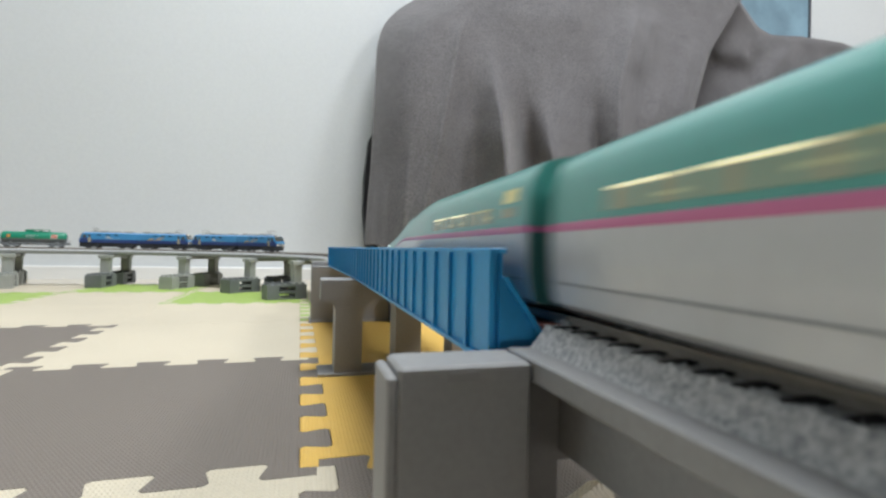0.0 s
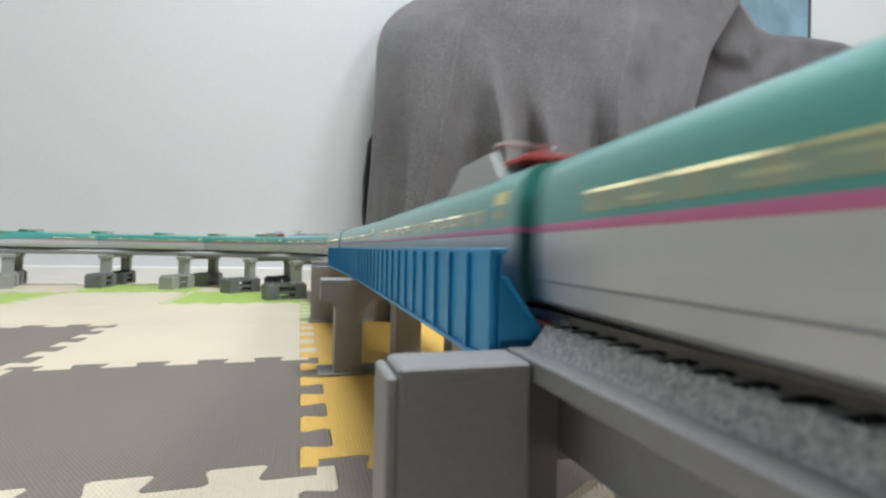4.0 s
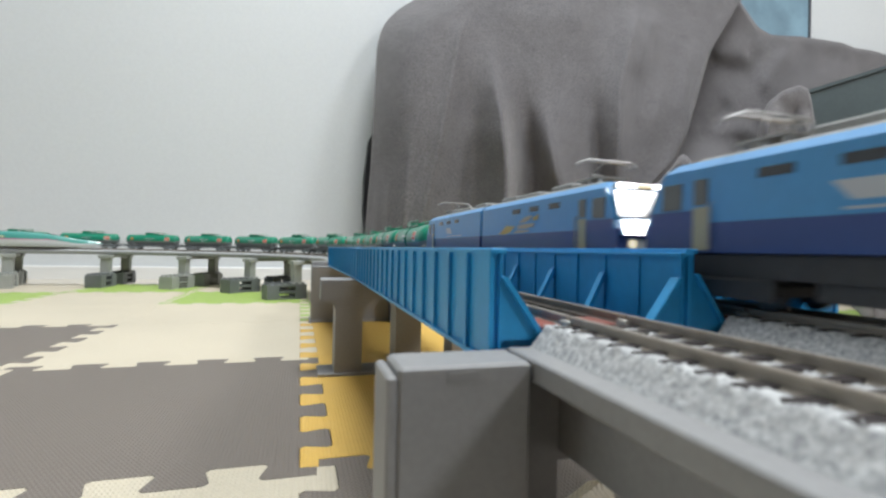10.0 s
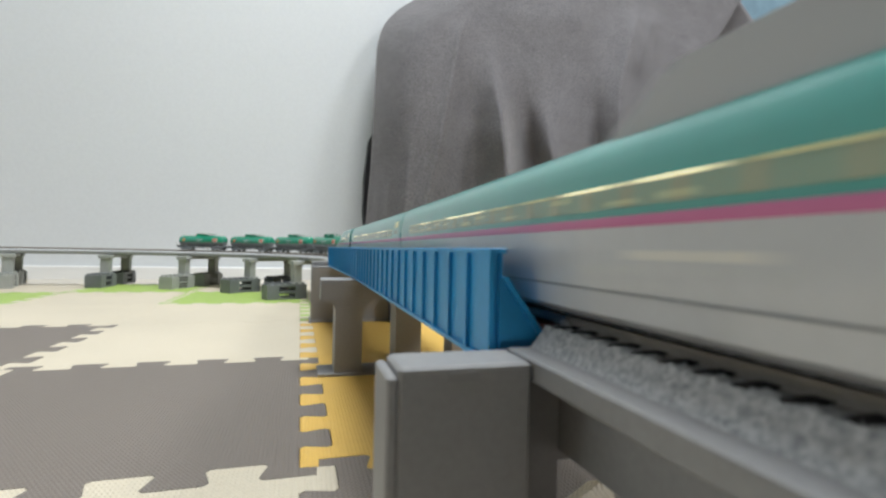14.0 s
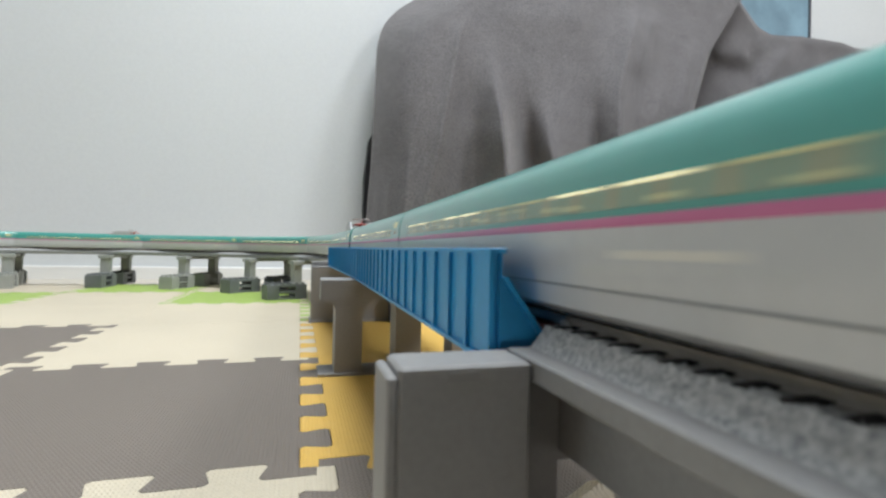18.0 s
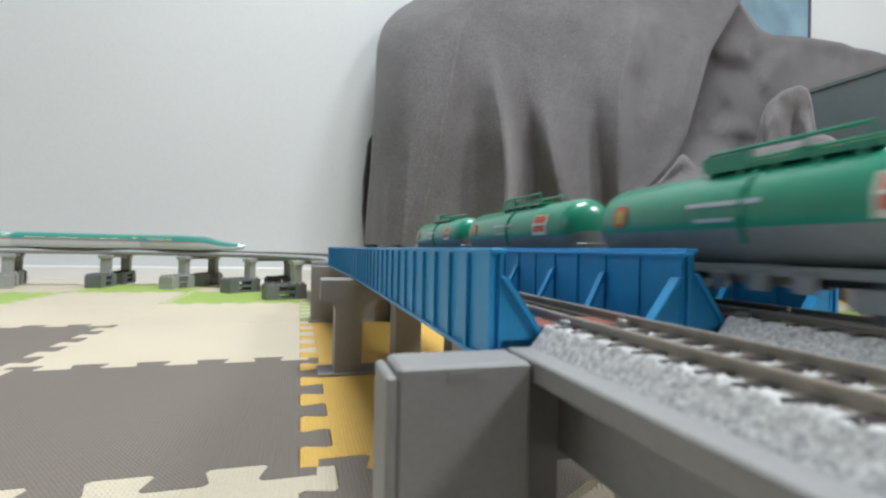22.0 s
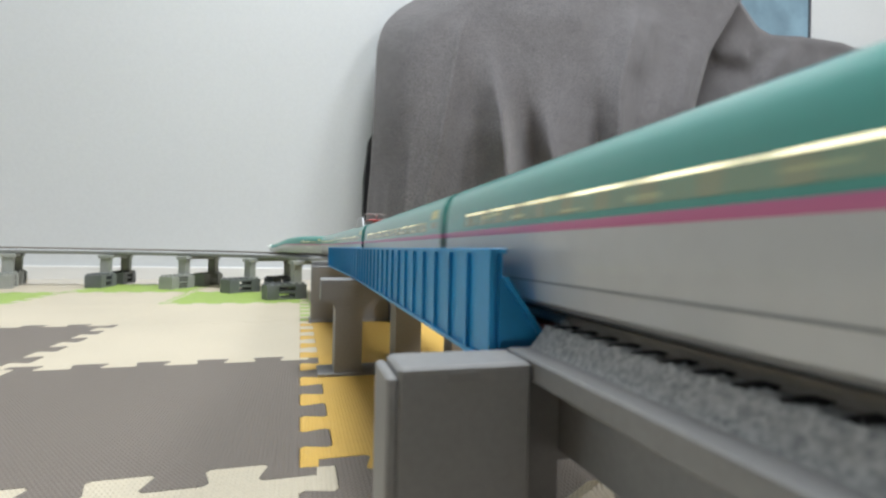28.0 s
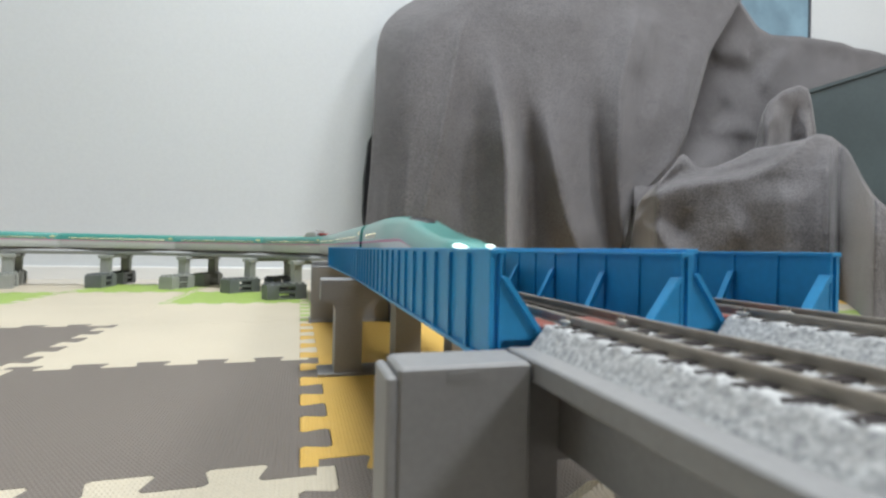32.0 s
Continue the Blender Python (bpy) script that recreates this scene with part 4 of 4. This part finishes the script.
    if kind in ("mid", "roof"):
        part("gangway", Mesh().box(-6.0, 6.0, y1 - 0.5, y1 + 2.2, 3.0, 19.5, 0.8), GANGWAY, c)
    for y in ((y0 - 0.25, y1 + 0.25) if kind in ("mid", "roof") else (y0 - 0.25,)):
        part("end_wall", Mesh().loft([half_ring(LOWER, y - 0.2, 0.985), half_ring(LOWER, y + 0.2, 0.985)]).move(turn), GANGWAY, c, "end wall coloured dark teal for the shade between cars")
    part("underfloor", Mesh().box(-8.4, 8.4, y0 + 4, y1 + (0 if kind in ("mid", "roof") else 70) - 4, 1.0, 2.4, 0.3).move(turn), UNDER, c)
    for y in ((-58, 58) if kind in ("mid", "roof") else (-58, 34)):
        bogie(c, y * sign)
    if kind == "roof":
        # noise shields and collector at the rear end of the roof
        yb = y0 + 28
        for sx in (-1, 1):
            m = Mesh().prism([(yb - 16, 22.0), (yb + 20, 22.0), (yb + 9, 28.2), (yb - 10, 28.2)], sx * 7.4 - 0.5, sx * 7.4 + 0.5, "x")
            part("noise_shield", m, SHIELD, c, "pale grey roof shield")
        for dy in (-14, -8):
            part("insulator", Mesh().tube([(0, yb + dy, 22.4), (0, yb + dy, 26.0)], 1.3, 10), REDINS, c, "red roof insulator", smooth=40)
        part("pantograph_base", Mesh().box(-5, 5, yb - 20, yb - 3, 25.6, 26.6, 0.3), REDINS, c, "red current collector base")
        part("pantograph_arm", Mesh().tube([(0, yb - 6, 26.5), (0, yb - 18, 28.6), (0, yb - 8, 30.4)], 0.5, 8), STEEL, c)
        part("pantograph_head", Mesh().tube([(-6.5, yb - 8, 29.8), (-4.5, yb - 8, 30.5), (4.5, yb - 8, 30.5), (6.5, yb - 8, 29.8)], 0.45, 8), STEEL, c)
    elif kind == "mid":
        part("roof_unit", Mesh().box(-5.5, 5.5, -24, 24, 22.2, 23.0, 0.4), TEAL, c)
    else:
        # cab glass on the bulge, headlamps beside the tip
        yc = y1 + nose * 0.40
        rings = []
        for i in range(9):
            t = i / 8
            y = yc - 11 + 26 * t
            tt = (y - y1) / nose
            top = nose_top(tt)
            w = 5.6 * math.sin(math.pi * (0.12 + 0.76 * t)) + 0.6
            rings.append([(w * math.cos(a), y, top - 2.0 + 2.35 * math.sin(a)) for a in [math.pi * k / 10 for k in range(11)]])
        part("cab_glass", Mesh().loft(rings).move(turn), DARKGLASS, c, "dark glossy cab canopy", smooth=50)
        for sx in (-1, 1):
            yt = y1 + nose * 0.962
            m = Mesh().tube([(sx * 4.5, yt - 2.2, 10.2), (sx * 4.1, yt, 9.95), (sx * 3.5, yt + 2.0, 9.4)], 0.85, 10)
            part("headlamp", m.move(turn), LAMPW, c, "bright white headlamp", smooth=50)
    return c


# freight locomotive in two halves
LBLUE = mat("mid_blue_loco_paint", (0.065, 0.29, 0.58), 0.34, coat=0.3, grain=0.03, stain=0.05, stain_scale=40)
NAVY = mat("navy_loco_paint", (0.028, 0.06, 0.22), 0.34, coat=0.3, grain=0.03)
SKYEDGE = mat("sky_blue_roof_edge", (0.14, 0.36, 0.66), 0.4, grain=0.03)
ROOFGREY = mat("grey_roof_gear", (0.30, 0.30, 0.29), 0.6, grain=0.08, stain=0.1, stain_scale=60)
GOLD = mat("yellow_wave_marking", (0.52, 0.36, 0.09), 0.4)
TAN = mat("tan_wave_marking", (0.45, 0.36, 0.26), 0.4)
WHITEM = mat("white_marking", (0.5, 0.52, 0.54), 0.4)
BEIGE = mat("beige_door_edge", (0.45, 0.39, 0.26), 0.4)
PANEGL = mat("cab_windscreen", (0.10, 0.105, 0.10), 0.07, spec=0.9)
WARMLAMP = mat("warm_headlamp", (1.0, 0.86, 0.6), 0.2, emit=0.7)
LOCO = 83.6


def loco_section(front):
    """Half a twin locomotive; the cab is at +y when front, else at -y."""
    c = thing("freight_locomotive_section", "blue and navy electric freight locomotive half with roof collectors", "locomotive", "halves of the blue locomotives")
    turn = Matrix.Rotation(0 if front else math.pi, 4, "Z")
    h = LOCO / 2
    y0, y1 = -h + 0.8, h - 2.5

    def prof(z0, z1, x0, x1, ya, yb0, yb1):
        # yb0 and yb1: end at the foot and at the head, for the raked front
        return Mesh().loft([[(-x0, ya, z0), (x0, ya, z0), (x1, ya, z1), (-x1, ya, z1)], [(-x0, yb0, z0), (x0, yb0, z0), (x1, yb1, z1), (-x1, yb1, z1)]])

    part("lower_body", prof(8.2, 12.9, 9.3, 9.4, y0, y1 + 1.2, y1 + 0.9).move(turn), NAVY, c, "navy lower body")
    part("upper_body", prof(12.9, 21.6, 9.4, 9.2, y0, y1 + 0.9, y1 - 3.6).move(turn), LBLUE, c, "mid blue upper body")
    part("roof_edge", prof(21.6, 23.1, 9.25, 7.4, y0, y1 - 3.6, y1 - 5.6).move(turn), SKYEDGE, c, "sky blue roof edge")
    part("roof", prof(23.1, 23.7, 7.2, 6.2, y0 + 1, y1 - 9, y1 - 10).move(turn), ROOFGREY, c)
    for k, (a, b, hh, ww) in enumerate(((-34, -22, 1.6, 5), (-18, -3, 1.1, 6), (1, 12, 1.8, 4.2))):
        part("roof_box", Mesh().box(-ww, ww, a, b, 23.6, 23.7 + hh, 0.4).move(turn), ROOFGREY, c)
    for dy in (16, 20, 24):
        for sx in (-3, 3):
            part("insulator", Mesh().tube([(sx, dy, 23.5), (sx, dy, 25.5)], 0.6, 8).move(turn), WHITEM, c, smooth=40)
    part("pantograph_frame", Mesh().box(-4.2, 4.2, 15, 25, 25.2, 25.7).move(turn), STEEL, c)
    part("pantograph_arm", Mesh().tube([(0, 24, 25.4), (0, 15, 27.6), (0, 21, 29.5)], 0.3, 8).move(turn), STEEL, c)
    part("pantograph_head", Mesh().tube([(-8.2, 21, 28.6), (-6.2, 21, 29.6), (6.2, 21, 29.6), (8.2, 21, 28.6)], 0.32, 8).move(turn), STEEL, c)
    part("pantograph_head", Mesh().tube([(-8.2, 23.2, 28.6), (-6.2, 23.2, 29.6), (6.2, 23.2, 29.6), (8.2, 23.2, 28.6)], 0.32, 8).move(turn), STEEL, c)
    # cab front
    ys = y1 + 0.9
    wind = Mesh().add([(-8.7, ys - 0.55, 15.2), (8.7, ys - 0.55, 15.2), (8.3, ys - 3.2, 21.0), (-8.3, ys - 3.2, 21.0),
                       (-8.7, ys - 1.0, 15.2), (8.7, ys - 1.0, 15.2), (8.3, ys - 3.8, 21.0), (-8.3, ys - 3.8, 21.0)],
                      [(0, 1, 2, 3), (7, 6, 5, 4), (0, 4, 5, 1), (1, 5, 6, 2), (2, 6, 7, 3), (3, 7, 4, 0)])
    part("windscreen", wind.move(Matrix.Translation((0, 0.5, 0))).move(turn), PANEGL, c, "glossy cab windscreen")
    part("front_band", Mesh().loft([[(-8.7, ys - 1.5, 11.6), (8.7, ys - 1.5, 11.6), (8.5, ys - 2.6, 14.8), (-8.5, ys - 2.6, 14.8)], [(-8.6, ys + 1.7, 11.6), (8.6, ys + 1.7, 11.6), (8.2, ys - 0.05, 14.8), (-8.2, ys - 0.05, 14.8)]]).move(turn), mat("glossy_blue_front", (0.08, 0.30, 0.58), 0.07, coat=1.0, spec=1.0), c, "glossy blue cab front panel")
    part("lamp_panel", Mesh().box(-7.0, 7.0, ys + 0.2, ys + 0.65, 8.6, 10.9, 0.2).move(turn), SHIELD, c, "pale grey lamp panel")
    part("number_bar", Mesh().box(-3.4, 3.4, ys + 0.9, ys + 1.75, 11.7, 12.3).move(turn), WHITEM, c, "white marking bar")
    for sx in (-6.0, 6.0):
        part("headlamp", Mesh().tube([(sx, ys + 0.3, 9.8), (sx, ys + 1.1, 9.8)], 0.85, 12).move(turn), WARMLAMP, c, "warm headlamp", smooth=40)
    part("header_panel", Mesh().loft([[(-7.6, ys - 4.2, 21.5), (7.6, ys - 4.2, 21.5), (7.0, ys - 5.0, 22.7), (-7.0, ys - 5.0, 22.7)], [(-7.6, ys - 3.0, 21.5), (7.6, ys - 3.0, 21.5), (7.0, ys - 3.6, 22.7), (-7.0, ys - 3.6, 22.7)]]).move(turn), PANEGL, c, "glossy lamp panel over the windscreen")
    part("roof_lamp", Mesh().box(-1.9, 1.9, ys - 3.4, ys - 2.75, 21.7, 22.5, 0.15).move(turn), WARMLAMP, c, "small lit lamp over the windscreen")
    part("plough", Mesh().prism([(-8.4, 2.0), (8.4, 2.0), (8.8, 8.3), (-8.8, 8.3)], ys - 3.0, ys - 0.2).move(turn), UNDER, c)
    for sx in (-1, 1):
        part("cab_door", Mesh().box(-0.1, 0.1, y1 - 14.5, y1 - 11.2, 8.6, 15.4).move(turn @ Matrix.Translation((sx * 9.42, 0, 0))), BEIGE, c, "beige lower door panel")
        part("door_window", Mesh().box(-0.1, 0.1, y1 - 14.3, y1 - 11.4, 15.7, 19.8).move(turn @ Matrix.Translation((sx * 9.42, 0, 0))), PANEGL, c)
        part("cab_side_panel", Mesh().box(-0.05, 0.05, y1 - 11.0, y1 - 0.4, 12.9, 15.0).move(turn @ Matrix.Translation((sx * 9.4, 0, 0))), NAVY, c, "navy cab side panel")
        part("handrail", Mesh().tube([(sx * 9.6, y1 - 15.2, 9.0), (sx * 9.9, y1 - 15.2, 9.4), (sx * 9.9, y1 - 15.2, 15.6), (sx * 9.6, y1 - 15.2, 16.0)], 0.2, 6).move(turn), STEEL, c)
        part("cab_window", Mesh().box(-0.1, 0.1, y1 - 8.4, y1 - 3.6, 15.2, 19.6).move(turn @ Matrix.Translation((sx * 9.38, 0, 0))), PANEGL, c)
        for k in range(3):
            part("side_window", Mesh().box(-0.1, 0.1, -14.2 + k * 12, -8.6 + k * 12, 18.7, 20.1).move(turn @ Matrix.Translation((sx * 9.34, 0, 0))), DARKGLASS, c)
        if front:
            for pts, m2 in (([(-24.7, 13.1), (-18.7, 15.5), (-12.5, 15.2), (-15.3, 13.5), (-20.3, 12.95)], GOLD), ([(-13.5, 13.1), (-9.9, 14.0), (-1.9, 13.8), (-3.8, 13.2)], TAN),
                            ([(-9.7, 15.3), (-5.5, 15.6), (1.5, 15.5), (0.5, 14.7), (-4.6, 14.2), (-10.1, 14.4)], TAN), ([(-9.2, 16.1), (-4.3, 17.6), (-0.5, 17.7), (-0.9, 16.9), (-5.5, 16.0)], TAN),
                            ([(0.2, 17.2), (3.9, 17.7), (3.0, 16.4), (0.9, 16.3)], GOLD)):
                part("wave_marking", Mesh().prism(pts, -0.06, 0.06, "x").move(turn @ Matrix.Translation((sx * 9.44, 0, 0))), m2, c, "yellow and tan wave marking")
        else:
            part("emblem_bar", Mesh().prism([(-5, 14.6), (2, 14.6), (4.5, 17.0), (-2.5, 17.0)], -0.06, 0.06, "x").move(turn @ Matrix.Translation((sx * 9.42, 0, 0))), WHITEM, c, "white emblem shape")
            part("emblem_bar", Mesh().box(-0.06, 0.06, -19, 3, 13.5, 13.8).move(turn @ Matrix.Translation((sx * 9.45, 0, 0))), WHITEM, c, "white line marking")
    part("gangway", Mesh().box(-6, 6, -h - 0.4, -h + 1.5, 7, 21).move(turn), UNDER, c)
    part("underframe", Mesh().box(-8.2, 8.2, y0 + 2, y1 - 3, 4.6, 8.3, 0.3).move(turn), UNDER, c)
    for y in (-24, 24):
        bogie(c, y, base=14, r=3.4, half=8.4)
    part("tank_box", Mesh().box(-7.6, 7.6, -8, 8, 2.2, 5.6, 0.5), UNDER, c)
    for ob in c.children_recursive:
        ob.data.transform(Matrix.Diagonal((1.05, 1.0, 1.1, 1.0)))
    return c


# tank wagons
TGREEN = mat("green_tank_paint", (0.011, 0.255, 0.15), 0.3, coat=0.4, grain=0.03, stain=0.05, stain_scale=50)
TGREY = mat("grey_tank_belly", (0.22, 0.235, 0.24), 0.45, grain=0.05, stain=0.08, stain_scale=60)
SIGNW = mat("white_sign_plate", (0.7, 0.68, 0.62), 0.5)
SIGNR = mat("red_sign", (0.6, 0.09, 0.04), 0.5)
WAGON = 92.6


TR, TZ = 8.5, 15.4


def tank_shell(a0, a1):
    """Tank barrel between two angles from the lowest point, with domed ends."""
    L, R, zc = 40.5, TR, TZ
    st = [(-L, R * 0.35), (-L + 0.7, R * 0.66), (-L + 1.8, R * 0.84), (-L + 3.4, R * 0.955), (-L + 5.4, R)]
    st = st + [(-y, r) for y, r in reversed(st)]
    rings = []
    n = 22
    for y, r in st:
        rings.append([(r * math.sin(a0 + (a1 - a0) * k / n), y, zc - r * math.cos(a0 + (a1 - a0) * k / n)) for k in range(n + 1)])
    return Mesh().loft(rings)


def tank_wagon():
    c = thing("tank_wagon", "green and grey model tank wagon with a roof walkway", "wagon", "green tank wagons")
    cut = math.acos((TZ - 13.2) / TR)
    part("tank_barrel", tank_shell(cut, 2 * math.pi - cut), TGREEN, c, "glossy green upper tank", smooth=35)
    part("tank_belly", tank_shell(-cut, cut), TGREY, c, "grey lower tank", smooth=35)
    part("walkway", Mesh().box(-4.6, 4.6, -10, 19, 23.5, 24.5), TGREEN, c)
    for x in (-4.4, 4.4):
        for y in (-9, 0, 9, 18):
            part("walkway_post", Mesh().tube([(x, y, 23.9), (x, y, 26.9)], 0.34, 6), TGREEN, c)
        part("handrail", Mesh().tube([(x, -9, 26.9), (x, 18, 26.9)], 0.36, 6), TGREEN, c)
        for y in (-8.5, -2.0, 4.5, 11.0, 17.0):
            part("walkway_bracket", Mesh().box(x - 0.3, x + 0.3, y - 0.4, y + 0.4, 21.4, 23.9), TGREEN, c)
    part("hatch", Mesh().tube([(0, -9, 23.0), (0, -9, 26.6)], 3.0, 16), TGREEN, c, smooth=40)
    part("hatch", Mesh().tube([(0, 6, 23.0), (0, 6, 25.8)], 2.2, 16), TGREEN, c, smooth=40)
    part("strap", Mesh().tube([((TR + 0.1) * math.sin(t), 1.5, TZ - (TR + 0.1) * math.cos(t)) for t in [1.0 + 4.28 * k / 16 for k in range(17)]], 0.55, 6), TGREEN, c)
    for sx in (-1, 1):
        def plate(name, y0, y1, z0, z1, material, label=""):
            xa, xb = (math.sqrt(max(0.0, (TR + 0.1) ** 2 - (z - TZ) ** 2)) for z in (z0, z1))
            zm = (z0 + z1) / 2
            xm = math.sqrt((TR + 0.1) ** 2 - (zm - TZ) ** 2)
            v = []
            for d in (0.0, 0.18):
                for y in (y0, y1):
                    v += [(sx * (xa + d), y, z0), (sx * (xm + d), y, zm), (sx * (xb + d), y, z1)]
            f = [(0, 1, 4, 3), (1, 2, 5, 4), (9, 10, 7, 6), (10, 11, 8, 7), (0, 3, 9, 6), (2, 8, 11, 5), (0, 6, 7, 1), (1, 7, 8, 2), (3, 4, 10, 9), (4, 5, 11, 10)]
            part(name, Mesh().add(v, f), material, c, label)
        plate("sign_plate", 20.8, 29.0, 13.6, 19.6, SIGNW, "white sign plate")
        plate("sign_panel", 21.6, 28.2, 17.1, 19.3, SIGNR, "red panel on the sign plate")
        plate("sign_panel", 21.6, 28.2, 14.6, 16.5, SIGNR, "red panel on the sign plate")
        plate("marking_bar", -10, 5, 17.0, 17.8, WHITEM, "white marking bar")
        plate("marking_bar", -8, 0, 14.3, 14.95, WHITEM, "white marking bar")
        for y0, y1, z0, z1 in ((-31.6, -27.4, 15.0, 18.4), (-31.0, -28.0, 14.4, 15.0), (-31.0, -28.0, 18.4, 19.0)):
            plate("emblem", y0, y1, z0, z1, SIGNR, "red rim of a round emblem")
        plate("emblem_panel", -30.9, -28.1, 15.2, 18.2, GOLD, "yellow middle of a round emblem")
    part("sill", Mesh().box(-6.5, 6.5, -43, 43, 5.6, 7.2, 0.3), TGREY, c)
    for y in (-40, 40):
        part("end_sill", Mesh().box(-8.6, 8.6, y - 2.6, y + 2.6, 5.2, 8.4, 0.3), TGREY, c)
        part("saddle", Mesh().box(-7.5, 7.5, y * 0.7 - 2, y * 0.7 + 2, 7, 9.2, 0.2), TGREY, c)
    for y in (-27, 27):
        bogie(c, y, base=12, r=2.9, half=6.6, frame_mat=TGREY)
    part("valve_box", Mesh().box(-5, 5, -6, 6, 4.2, 7.4, 0.4), TGREY, c)
    part("coupler", Mesh().box(-0.9, 0.9, -45.8, 45.8, 4.2, 5.4), UNDER, c)
    for sx in (-1, 1):
        part("side_board", Mesh().box(sx * 4.3 - 0.25, sx * 4.3 + 0.25, -10.5, -1.0, 24.2, 26.4), TGREEN, c)
        for y in (-44.0, 44.0):
            part("end_rail", Mesh().tube([(sx * 7.4, y, 7.4), (sx * 7.4, y, 11.0), (0, y, 11.0)], 0.3, 6), STEEL, c)
        for k in range(4):
            part("brake_gear", Mesh().box(sx * 6.8 - 0.5, sx * 6.8 + 0.5, -13 + k * 7.5, -9.5 + k * 7.5, 3.2, 6.0, 0.2), STEEL if k % 2 else TGREY, c)
    return c


express = []
mid = None
for k in range(1, 11):
    if k in (1, 10):
        express.append(express_car("head" if k == 1 else "tail", k == 10))
    elif k == 3:
        express.append(express_car("roof"))
    elif k == 5:
        express.append(express_car("mid", True))
    elif k == 7:
        express.append(copy_thing(express[2], Matrix.Identity(4)))
    elif mid is None:
        mid = express_car("mid")
        express.append(mid)
    else:
        express.append(copy_thing(mid, Matrix.Identity(4)))

sec_a, sec_b = loco_section(True), loco_section(False)
freight = [(sec_a, LOCO), (sec_b, LOCO), (copy_thing(sec_a, Matrix.Identity(4)), LOCO), (copy_thing(sec_b, Matrix.Identity(4)), LOCO)]
wagon = tank_wagon()
freight += [(wagon, WAGON)] + [(copy_thing(wagon, Matrix.Identity(4)), WAGON) for i in range(11)]

# ---- running: both trains keep an even pace round the loop, the express shifted to fit the view ----
V_EXPRESS = 252.48
V_FREIGHT = 90.5
SEAM7 = 25.0          # joint behind the seventh car at 17 s
FREIGHT_FRONT = 80.5  # front of the freight train at 7.5 s, along the outer track


def on_track(s_mid, off, half_base, dz, forward, outer):
    """Pose of a car carried on two bogies."""
    pts = []
    for d in (-half_base, half_base):
        s = track2_s(s_mid + d) if outer else s_mid + d
        pts.append(on_line(s, off))
    (x0, y0, _), (x1, y1, _) = pts
    a = math.atan2(-(x1 - x0), y1 - y0) + (0 if forward else math.pi)
    return at((x0 + x1) / 2, (y0 + y1) / 2, RAIL_TOP + dz, a)


def lead(t):
    """Mm added to the express's even pace so that its car joints fit the camera's view."""
    pts = ((0, 5.0), (6, 5.0), (13, -0.5), (17, -1.5), (19, -3.0), (28, 0.0), (29, 2.5), (30, 0.5), (31, 4.5), (32, 3.0))
    for (t0, d0), (t1, d1) in zip(pts, pts[1:]):
        if t <= t1:
            return d0 + (d1 - d0) * smooth01((t - t0) / (t1 - t0))
    return pts[-1][1]


def motions():
    times = [i * 0.2 for i in range(161)]
    for k, car in enumerate(express, 1):
        rows = []
        for t in times:
            seam = SEAM7 + V_EXPRESS * (t - 17) + lead(t)
            mid_s = seam + CAR * (7 - k) + CAR / 2
            rows.append((t, on_track(mid_s, 0, 58, 0.05, True, False)))
        walk(car, rows)
    back = 0.0
    for n, (car, length) in enumerate(freight):
        back += {2: 7.0, 4: 11.6}.get(n, 0.0)
        rows = []
        for t in times:
            d = FREIGHT_FRONT - V_FREIGHT * (t - 7.5) + back + length / 2
            rows.append((t, on_track(d, SPACING, length * 0.3, 0.65, False, True)))
        back += length
        walk(car, rows)


motions()
